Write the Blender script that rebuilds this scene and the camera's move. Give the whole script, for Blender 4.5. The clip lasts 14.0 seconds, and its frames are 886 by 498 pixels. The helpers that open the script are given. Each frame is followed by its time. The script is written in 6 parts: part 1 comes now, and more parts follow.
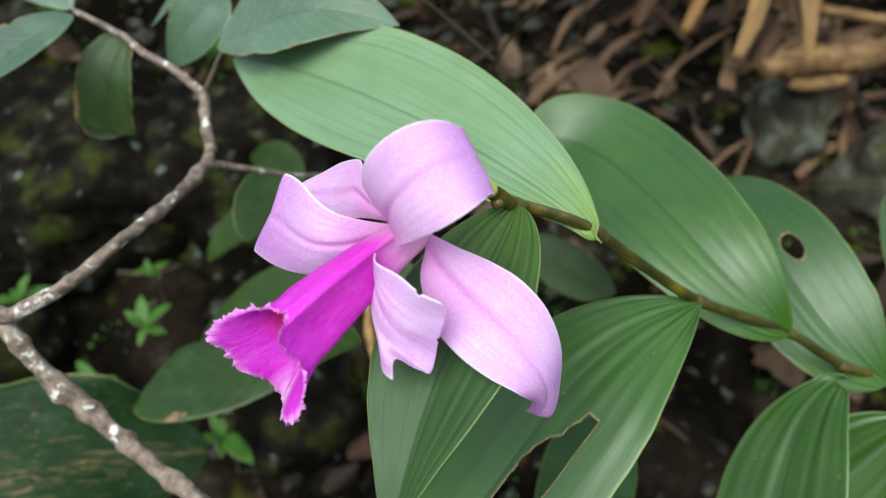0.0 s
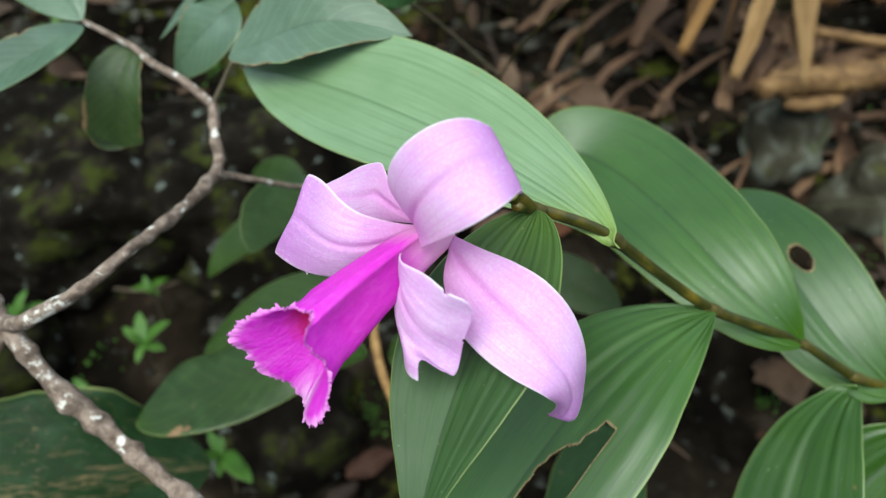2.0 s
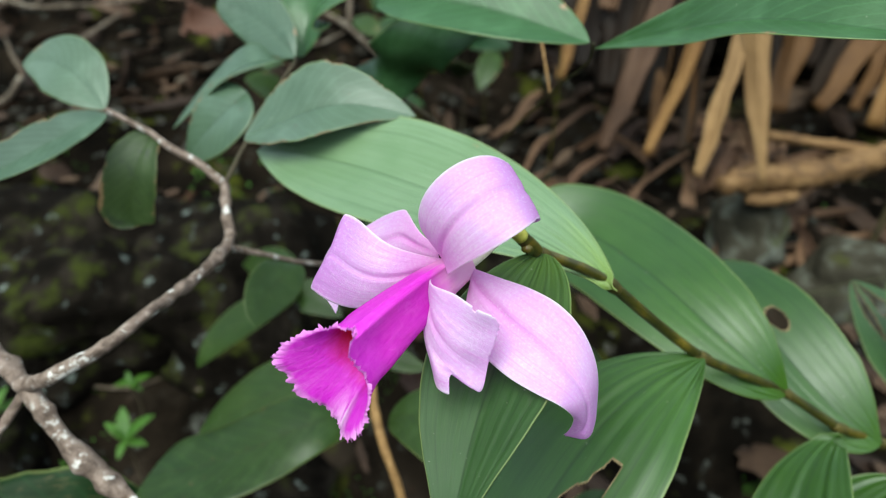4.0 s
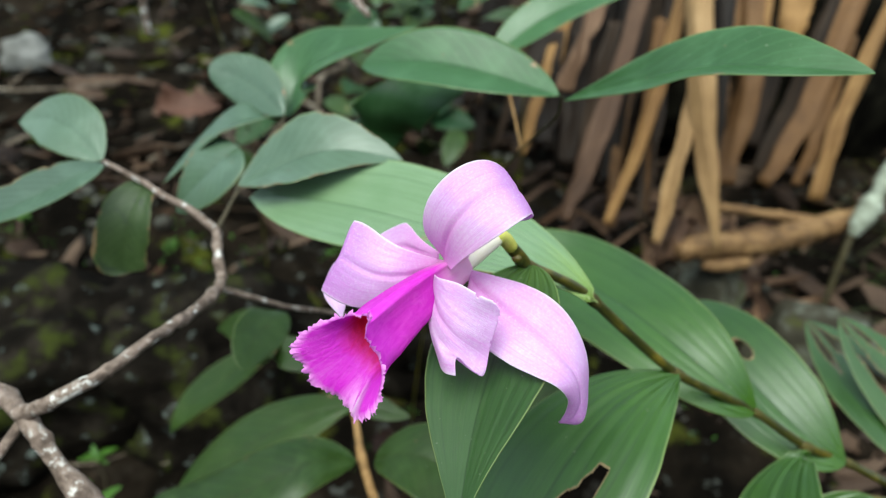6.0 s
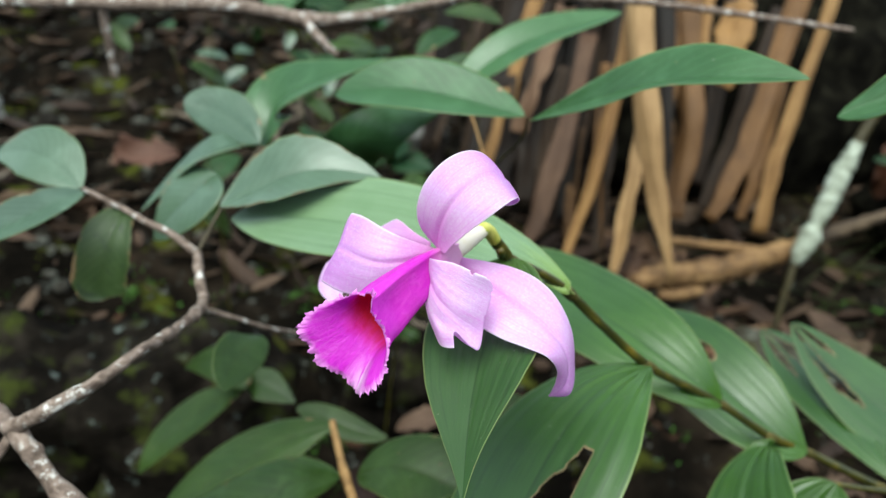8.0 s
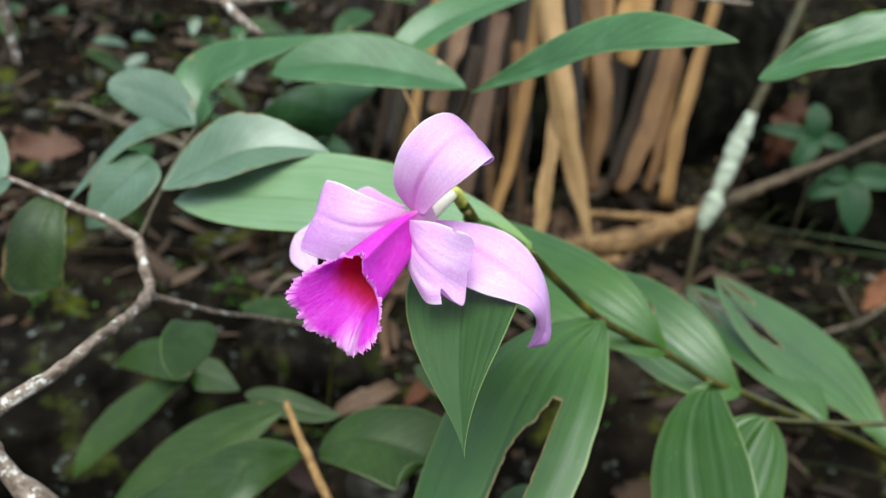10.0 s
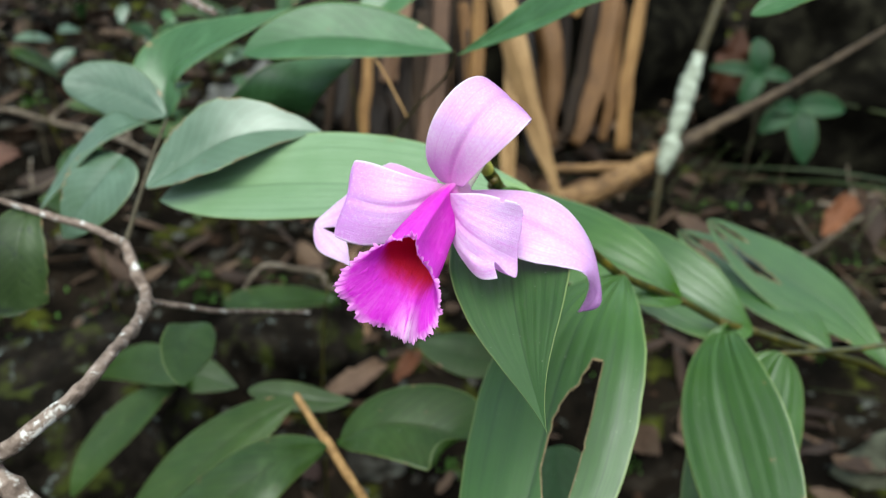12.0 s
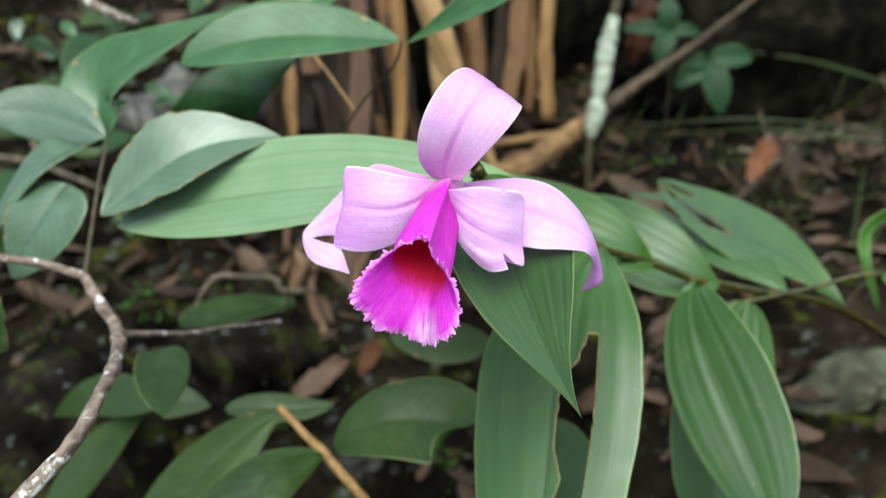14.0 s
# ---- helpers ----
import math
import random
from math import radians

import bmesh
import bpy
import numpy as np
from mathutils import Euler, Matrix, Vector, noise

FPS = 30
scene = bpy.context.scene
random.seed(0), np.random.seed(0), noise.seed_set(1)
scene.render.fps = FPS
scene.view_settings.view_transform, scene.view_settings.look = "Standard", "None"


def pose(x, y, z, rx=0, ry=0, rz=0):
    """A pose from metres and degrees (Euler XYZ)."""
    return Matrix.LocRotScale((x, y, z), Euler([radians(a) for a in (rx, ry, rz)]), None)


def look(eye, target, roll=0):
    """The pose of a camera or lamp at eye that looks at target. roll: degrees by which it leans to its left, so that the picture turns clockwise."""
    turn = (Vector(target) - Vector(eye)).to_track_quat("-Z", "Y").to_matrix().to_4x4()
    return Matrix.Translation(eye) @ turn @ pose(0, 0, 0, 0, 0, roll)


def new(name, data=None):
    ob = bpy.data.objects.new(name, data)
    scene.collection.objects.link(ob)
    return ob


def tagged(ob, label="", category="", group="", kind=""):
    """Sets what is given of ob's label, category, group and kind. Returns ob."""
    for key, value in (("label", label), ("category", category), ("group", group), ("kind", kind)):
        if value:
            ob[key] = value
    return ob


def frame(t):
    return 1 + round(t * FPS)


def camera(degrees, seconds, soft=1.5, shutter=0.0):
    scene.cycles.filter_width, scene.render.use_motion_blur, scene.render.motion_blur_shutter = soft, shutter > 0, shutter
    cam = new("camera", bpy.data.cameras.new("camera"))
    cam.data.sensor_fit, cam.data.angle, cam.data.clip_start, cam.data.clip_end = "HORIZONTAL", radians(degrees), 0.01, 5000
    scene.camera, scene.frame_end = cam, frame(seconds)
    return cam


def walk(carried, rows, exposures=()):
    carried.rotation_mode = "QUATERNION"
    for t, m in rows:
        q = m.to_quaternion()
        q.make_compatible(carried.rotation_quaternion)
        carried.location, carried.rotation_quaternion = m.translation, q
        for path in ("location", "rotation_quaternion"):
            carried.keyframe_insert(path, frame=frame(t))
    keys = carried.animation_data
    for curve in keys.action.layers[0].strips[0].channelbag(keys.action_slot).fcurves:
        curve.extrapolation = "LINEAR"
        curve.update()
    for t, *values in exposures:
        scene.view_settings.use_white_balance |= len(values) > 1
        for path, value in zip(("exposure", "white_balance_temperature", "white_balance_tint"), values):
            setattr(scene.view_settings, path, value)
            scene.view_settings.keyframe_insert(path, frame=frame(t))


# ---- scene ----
# ---- camera ----
cam = camera(63.77, 14.0, soft=1.2)
cam.data.dof.use_dof = True
cam.data.dof.focus_distance = 0.278
cam.data.dof.aperture_fstop = 7.4
ROWS = [
    (0.0, -0.0000, -0.0000, 0.6500, 45.00, 0.00, -0.00),
    (0.5, -0.0039, -0.0002, 0.6509, 45.08, 0.00, 0.24),
    (1.0, -0.0085, -0.0008, 0.6499, 45.49, -0.13, 0.13),
    (1.5, -0.0061, -0.0023, 0.6483, 45.86, -0.10, 0.12),
    (2.0, -0.0109, -0.0043, 0.6440, 46.75, -0.46, -0.33),
    (2.5, -0.0164, -0.0144, 0.6437, 48.97, -1.00, -0.91),
    (3.0, -0.0206, -0.0261, 0.6433, 51.47, -1.05, -1.35),
    (5.5, -0.0475, -0.0739, 0.6269, 61.04, -2.05, -5.03),
    (6.0, -0.0509, -0.0865, 0.6223, 62.85, -2.22, -5.73),
    (6.5, -0.0555, -0.0954, 0.6169, 64.30, -2.43, -6.42),
    (7.0, -0.0580, -0.1023, 0.6124, 65.91, -2.61, -7.19),
    (7.5, -0.0637, -0.1124, 0.6085, 67.13, -2.29, -8.37),
    (10.0, -0.1049, -0.1227, 0.5960, 66.52, -2.24, -17.62),
    (10.5, -0.1112, -0.1196, 0.5972, 65.55, -1.43, -19.79),
    (11.0, -0.1221, -0.1147, 0.5988, 65.05, -0.31, -20.91),
    (11.5, -0.1311, -0.1035, 0.5972, 64.67, 1.03, -22.57),
    (12.0, -0.1387, -0.0924, 0.5915, 63.97, 1.63, -23.82),
    (12.5, -0.1498, -0.0884, 0.5909, 64.13, 2.20, -25.82),
    (13.0, -0.1586, -0.0885, 0.5937, 64.20, 3.30, -28.25),
    (13.5, -0.1629, -0.0814, 0.5961, 63.63, 4.25, -30.05),
    (14.0, -0.1635, -0.0721, 0.5978, 62.01, 5.25, -31.91),
]
walk(cam, [(t, pose(x, y, z, rx, ry, rz)) for t, x, y, z, rx, ry, rz in ROWS], [(0.0, 1.29, 6500, -6), (3.0, 1.29, 6500, -7), (7.5, 1.40, 6450, -6), (14.0, 1.47, 6450, -4)])

# ---- light: bright overcast sky through a high canopy ----
world = bpy.data.worlds.new("world")
scene.world = world
world.use_nodes = True
wn, wl = world.node_tree.nodes, world.node_tree.links
sky = wn.new("ShaderNodeTexSky")
sky.sky_type = "NISHITA"
sky.sun_disc = False
sky.sun_elevation = radians(60)
sky.sun_rotation = radians(146)
wn["Background"].inputs[1].default_value = 0.15
cloud = wn.new("ShaderNodeHueSaturation")
cloud.inputs["Saturation"].default_value = 0.55
cloud.inputs["Value"].default_value = 0.88
wl.new(sky.outputs[0], cloud.inputs["Color"])
wl.new(cloud.outputs[0], wn["Background"].inputs[0])
sun_data = bpy.data.lights.new("sun", "SUN")
sun_data.energy = 1.9
sun_data.angle = radians(40)
sun_data.color = (1.0, 0.98, 0.96)
sun = new("sun", sun_data)
sun.matrix_world = look((-0.5, -0.75, 1.5), (0, 0, 0))

# ---- materials ----
class Nodes:
    """A small helper to chain shader nodes."""

    def __init__(self, name):
        self.mat = bpy.data.materials.new(name)
        self.mat.use_nodes = True
        self.tree = self.mat.node_tree
        self.bsdf = self.tree.nodes["Principled BSDF"]
        self.out = self.tree.nodes["Material Output"]

    def add(self, kind, **values):
        n = self.tree.nodes.new(kind)
        for k, v in values.items():
            if k in n.inputs:
                n.inputs[k].default_value = v
        return n

    def link(self, a, b):
        self.tree.links.new(a, b)

    def coords(self, which="Object"):
        return self.add("ShaderNodeTexCoord").outputs[which]

    def mapped(self, vec, scale):
        m = self.add("ShaderNodeMapping")
        m.inputs["Scale"].default_value = scale
        self.link(vec, m.inputs["Vector"])
        return m.outputs[0]

    def noise(self, vec, scale, detail=4.0, rough=0.55, distortion=0.0):
        n = self.add("ShaderNodeTexNoise", Scale=scale, Detail=detail, Roughness=rough, Distortion=distortion)
        self.link(vec, n.inputs["Vector"])
        return n.outputs["Fac"]

    def ramp(self, fac, stops):
        r = self.add("ShaderNodeValToRGB")
        e = r.color_ramp.elements
        while len(e) < len(stops):
            e.new(0.5)
        for el, (p, c) in zip(e, stops):
            el.position = p
            el.color = (*c, 1) if len(c) == 3 else c
        self.link(fac, r.inputs[0])
        return r.outputs[0]

    def mix(self, fac, a, b, mode="MIX"):
        m = self.add("ShaderNodeMix")
        m.data_type, m.blend_type = "RGBA", mode
        for sock, v in ((m.inputs[0], fac), (m.inputs[6], a), (m.inputs[7], b)):
            if isinstance(v, (int, float)):
                sock.default_value = v
            elif isinstance(v, tuple):
                sock.default_value = (*v, 1)
            else:
                self.link(v, sock)
        return m.outputs[2]

    def math(self, op, a, b=0.0):
        m = self.add("ShaderNodeMath")
        m.operation = op
        for sock, v in ((m.inputs[0], a), (m.inputs[1], b)):
            if isinstance(v, (int, float)):
                sock.default_value = v
            else:
                self.link(v, sock)
        return m.outputs[0]

    def uv(self):
        s = self.add("ShaderNodeSeparateXYZ")
        self.link(self.coords("UV"), s.inputs[0])
        return s.outputs[0], s.outputs[1]

    def bump(self, height, strength=0.3, distance=0.001):
        b = self.add("ShaderNodeBump", Strength=strength, Distance=distance)
        self.link(height, b.inputs["Height"])
        self.link(b.outputs[0], self.bsdf.inputs["Normal"])
        return b.outputs[0]

    def done(self, color=None, rough=0.5, spec=0.5, thin=0.0, thin_tint=None, normal=None):
        if color is not None:
            if isinstance(color, tuple):
                self.bsdf.inputs["Base Color"].default_value = (*color, 1)
            else:
                self.link(color, self.bsdf.inputs["Base Color"])
        if isinstance(rough, (int, float)):
            self.bsdf.inputs["Roughness"].default_value = rough
        else:
            self.link(rough, self.bsdf.inputs["Roughness"])
        self.bsdf.inputs["Specular IOR Level"].default_value = spec
        if thin:
            tr = self.add("ShaderNodeBsdfTranslucent")
            if thin_tint is None:
                self.link(color, tr.inputs[0])
            elif isinstance(thin_tint, tuple):
                tr.inputs[0].default_value = (*thin_tint, 1)
            else:
                self.link(thin_tint, tr.inputs[0])
            if normal is not None:
                self.link(normal, tr.inputs["Normal"])
            ms = self.add("ShaderNodeMixShader")
            ms.inputs[0].default_value = thin
            self.link(self.bsdf.outputs[0], ms.inputs[1])
            self.link(tr.outputs[0], ms.inputs[2])
            self.link(ms.outputs[0], self.out.inputs[0])
        return self.mat


def leaf_material(name, dark, light, vein, veins, rough, gloss, spots=0.0, thin=0.22, spot_colour=(0.10, 0.06, 0.03), scratch=0.0, fresh=0.5, tint=(1.35, 1.25, 0.4)):
    """A leaf blade: u runs along it (x), v across it (y). Parallel veins, mottling, small dead spots, tan scratches."""
    n = Nodes(name)
    u, v = n.uv()
    obj = n.coords("Object")
    info = n.add("ShaderNodeObjectInfo")
    big = n.noise(obj, 22, 3)
    fine = n.noise(n.mapped(n.coords("UV"), (1.6, veins * 1.6, 1)), 5, 3, 0.6)
    stripe = n.noise(n.mapped(n.coords("UV"), (0.3, veins * 0.6, 1)), 3.1, 1, 0.4)
    base = n.mix(n.ramp(big, [(0.3, (0, 0, 0)), (0.7, (1, 1, 1))]), dark, light)
    base = n.mix(n.math("MULTIPLY", n.ramp(stripe, [(0.55, (0, 0, 0)), (0.68, (1, 1, 1))]), 0.25), base, vein)
    base = n.mix(n.math("MULTIPLY", n.ramp(fine, [(0.42, (0, 0, 0)), (0.62, (1, 1, 1))]), 0.55), base, vein)
    tone = n.ramp(info.outputs["Random"], [(0.0, (0.8, 0.84, 0.8)), (1.0, (1.15, 1.1, 1.05))])
    base = n.mix(1.0, base, tone, "MULTIPLY")
    if veins > 20:
        # parallel veins: a few strong dark ones and many thin ones between
        sway = n.math("MULTIPLY", n.math("SUBTRACT", n.noise(n.coords("UV"), 2.0, 2), 0.5), 0.03)
        for count, thin_line, deep in ((11.0, 0.90, 0.5), (47.0, 0.72, 0.3)):
            wave = n.math("SINE", n.math("MULTIPLY", n.math("ADD", v, sway), count * 6.2832))
            line = n.math("MULTIPLY", n.ramp(wave, [(thin_line, (0, 0, 0)), (1.0, (1, 1, 1))]), n.ramp(n.noise(n.mapped(n.coords("UV"), (0.8, 9, 1)), 3, 2), [(0.4, (0, 0, 0)), (0.6, (deep, deep, deep))]))
            base = n.mix(line, base, tuple(0.6 * k for k in vein))
    else:
        # a net of side veins that leave the midrib at a slant, and worn paler patches
        off = n.math("ABSOLUTE", n.math("SUBTRACT", v, 0.5))
        slant = n.math("ADD", n.math("MULTIPLY", n.math("SUBTRACT", u, n.math("MULTIPLY", off, 0.55)), 11.0 * 6.2832), n.math("MULTIPLY", n.noise(n.coords("UV"), 6.0, 2), 3.0))
        base = n.mix(n.math("MULTIPLY", n.ramp(n.math("SINE", slant), [(0.86, (0, 0, 0)), (1.0, (1, 1, 1))]), 0.35), base, tuple(min(1.0, 1.7 * k) for k in light))
        worn = n.ramp(n.noise(obj, 38, 5, 0.65, 0.4), [(0.5, (0, 0, 0)), (0.72, (1, 1, 1))])
        base = n.mix(n.math("MULTIPLY", worn, 0.45), base, tuple(1.5 * k + 0.02 for k in light))
    if veins > 20:
        # fresher, yellower green towards the clasping base of the blade, uneven where it ends
        young = n.ramp(n.math("ADD", u, n.math("MULTIPLY", n.math("SUBTRACT", n.noise(n.mapped(n.coords("UV"), (1.0, 7, 1)), 2.0, 2), 0.5), 0.25)), [(0.02, (1, 1, 1)), (fresh, (0, 0, 0))])
        base = n.mix(n.math("MULTIPLY", young, 0.85), base, n.mix(1.0, base, tint, "MULTIPLY"))
    rib = n.ramp(n.math("ABSOLUTE", n.math("SUBTRACT", v, 0.5)), [(0.0, (1, 1, 1)), (0.016, (0, 0, 0))])
    base = n.mix(n.math("MULTIPLY", rib, 0.75), base, tuple(0.7 * k for k in vein))
    edge = n.ramp(n.math("ABSOLUTE", n.math("SUBTRACT", v, 0.5)), [(0.484, (0, 0, 0)), (0.496, (1, 1, 1))])
    base = n.mix(n.math("MULTIPLY", edge, 0.42), base, (0.34, 0.40, 0.13))
    speck = n.ramp(n.noise(obj, 420, 1, 0.4), [(0.77, (0, 0, 0)), (0.80, (1, 1, 1))])
    base = n.mix(n.math("MULTIPLY", speck, 0.45), base, (0.32, 0.36, 0.24))
    if spots:
        s = n.ramp(n.noise(obj, 130, 2, 0.5), [(0.80 - spots * 0.1, (0, 0, 0)), (0.85 - spots * 0.1, (1, 1, 1))])
        base = n.mix(n.math("MULTIPLY", s, 0.7), base, spot_colour)
        rim = n.ramp(n.math("ABSOLUTE", n.math("SUBTRACT", v, 0.5)), [(0.36, (0, 0, 0)), (0.5, (1, 1, 1))])
        s = n.ramp(n.math("ADD", n.noise(obj, 55, 4, 0.6), n.math("MULTIPLY", rim, 0.12 * spots)), [(0.70, (0, 0, 0)), (0.76, (1, 1, 1))])
        base = n.mix(n.math("MULTIPLY", s, 0.8), base, (0.33, 0.19, 0.10))
    if scratch:
        band = n.ramp(n.math("ABSOLUTE", n.math("SUBTRACT", n.math("ADD", v, n.math("MULTIPLY", u, 0.35)), 0.52)), [(0.02, (0.09, 0.09, 0.09)), (0.16, (0, 0, 0))])
        sc = n.math("ADD", band, n.noise(n.mapped(n.coords("UV"), (5.0, 11, 1)), 2.2, 8, 0.75, 1.2))
        base = n.mix(n.math("MULTIPLY", n.ramp(sc, [(0.56, (0, 0, 0)), (0.70, (1, 1, 1))]), scratch), base, (0.24, 0.16, 0.08))
    h = n.math("ADD", n.math("MULTIPLY", fine, 0.8), n.math("MULTIPLY", n.noise(obj, 700, 3), 0.4))
    nm = n.bump(h, 0.3, 0.0004)
    rr = n.math("ADD", rough, n.math("MULTIPLY", n.noise(obj, 60, 4, 0.6), 0.22))
    return n.done(base, rr, gloss, thin, n.mix(0.5, base, (0.16, 0.34, 0.01)), nm)


M_ORCHID = leaf_material("orchid_leaf", (0.030, 0.088, 0.011), (0.048, 0.122, 0.018), (0.012, 0.044, 0.004), 34, 0.32, 0.8, 0.3, 0.24)
# paler copy of the orchid leaf, with sky sheen put into the base colour
M_SHEEN = leaf_material("sheen_leaf", (0.148, 0.244, 0.128), (0.195, 0.294, 0.177), (0.085, 0.165, 0.065), 34, 0.27, 0.75, 0.1, 0.22, fresh=0.24)
M_TENDER = leaf_material("tender_leaf", (0.026, 0.072, 0.013), (0.040, 0.100, 0.021), (0.010, 0.036, 0.005), 34, 0.38, 0.5, 0.4, 0.24, fresh=0.28, tint=(3.0, 2.1, 1.5))
# base raised and greyed: part of the bluish sky gloss is in the colour
M_SHRUB = leaf_material("shrub_leaf", (0.062, 0.110, 0.066), (0.092, 0.148, 0.096), (0.052, 0.098, 0.048), 9, 0.24, 1.0, 0.75, 0.2)
M_SPRIG = leaf_material("sprig_leaf", (0.034, 0.096, 0.032), (0.054, 0.132, 0.048), (0.032, 0.086, 0.022), 9, 0.28, 0.6, 0.5, 0.22)
M_BLOTCH = leaf_material("blotched_leaf", (0.028, 0.055, 0.014), (0.055, 0.088, 0.026), (0.035, 0.06, 0.012), 9, 0.36, 0.5, 1.7, 0.4, (0.012, 0.016, 0.014))
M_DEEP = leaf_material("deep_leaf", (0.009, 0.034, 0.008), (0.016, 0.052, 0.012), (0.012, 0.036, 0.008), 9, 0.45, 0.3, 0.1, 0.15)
M_LOW = leaf_material("low_leaf", (0.015, 0.044, 0.006), (0.036, 0.074, 0.011), (0.036, 0.052, 0.010), 9, 0.34, 0.45, 0.85, 0.28)
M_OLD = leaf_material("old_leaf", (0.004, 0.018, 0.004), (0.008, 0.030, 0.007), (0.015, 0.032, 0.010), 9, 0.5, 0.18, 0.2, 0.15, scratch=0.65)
M_HERB = leaf_material("herb_leaf", (0.006, 0.032, 0.009), (0.012, 0.052, 0.015), (0.009, 0.038, 0.009), 6, 0.45, 0.35, 0.0, 0.25)
M_WEED = leaf_material("weed_leaf", (0.04, 0.12, 0.008), (0.07, 0.17, 0.014), (0.05, 0.12, 0.012), 6, 0.45, 0.5, 0.0, 0.3)


def petal_material(name, purple):
    n = Nodes(name)
    u, v = n.uv()
    obj = n.coords("Object")
    streak = n.noise(n.mapped(n.coords("UV"), (0.6, 20, 1)), 2.4, 3, 0.6, 0.5)
    fine = n.noise(n.mapped(n.coords("UV"), (1.6, 60, 1)), 2.4, 3, 0.65, 0.3)
    blotch = n.noise(obj, 45, 3)
    c = n.mix(n.ramp(blotch, [(0.35, (0, 0, 0)), (0.7, (1, 1, 1))]), (0.84, 0.52, 0.88), (0.92, 0.72, 0.95))
    c = n.mix(n.math("MULTIPLY", n.ramp(streak, [(0.48, (0, 0, 0)), (0.7, (1, 1, 1))]), 0.6), c, (0.80, 0.33, 0.78))
    c = n.mix(n.math("MULTIPLY", n.ramp(fine, [(0.5, (0, 0, 0)), (0.75, (1, 1, 1))]), 0.35), c, (0.96, 0.84, 0.96))
    mid = n.ramp(n.math("ABSOLUTE", n.math("SUBTRACT", v, 0.5)), [(0.0, (1, 1, 1)), (0.04, (0.6, 0.6, 0.6)), (0.17, (0, 0, 0))])
    along = n.ramp(u, [(0.05, (1, 1, 1)), (0.85, (0, 0, 0))])
    c = n.mix(n.math("MULTIPLY", n.math("MULTIPLY", mid, along), 0.65), c, (0.78, 0.22, 0.72))
    tip = n.ramp(n.math("ADD", u, n.math("MULTIPLY", blotch, 0.25)), [(0.58, (0, 0, 0)), (1.0, (1, 1, 1))])
    c = n.mix(n.math("MULTIPLY", tip, purple), c, (0.62, 0.26, 0.70))
    edge = n.ramp(n.math("ABSOLUTE", n.math("SUBTRACT", v, 0.5)), [(0.47, (0, 0, 0)), (0.495, (1, 1, 1))])
    c = n.mix(n.math("MULTIPLY", edge, 0.8), c, (0.97, 0.92, 0.97))
    c = n.mix(n.math("MULTIPLY", n.ramp(n.math("ADD", u, n.math("MULTIPLY", streak, 0.2)), [(0.12, (1, 1, 1)), (0.48, (0, 0, 0))]), 0.55), c, (0.88, 0.34, 0.74))
    grain = n.noise(obj, 800, 5, 0.75)
    c = n.mix(n.math("MULTIPLY", n.ramp(grain, [(0.5, (0, 0, 0)), (0.72, (1, 1, 1))]), 0.45), c, (0.97, 0.90, 0.97))
    c = n.mix(n.math("MULTIPLY", n.ramp(grain, [(0.28, (1, 1, 1)), (0.5, (0, 0, 0))]), 0.45), c, (0.84, 0.42, 0.80))
    h = n.math("ADD", n.math("ADD", streak, n.math("MULTIPLY", fine, 0.6)), n.math("MULTIPLY", grain, 0.9))
    nm = n.bump(h, 0.4, 0.0007)
    return n.done(c, 0.42, 0.45, 0.48, c, nm)


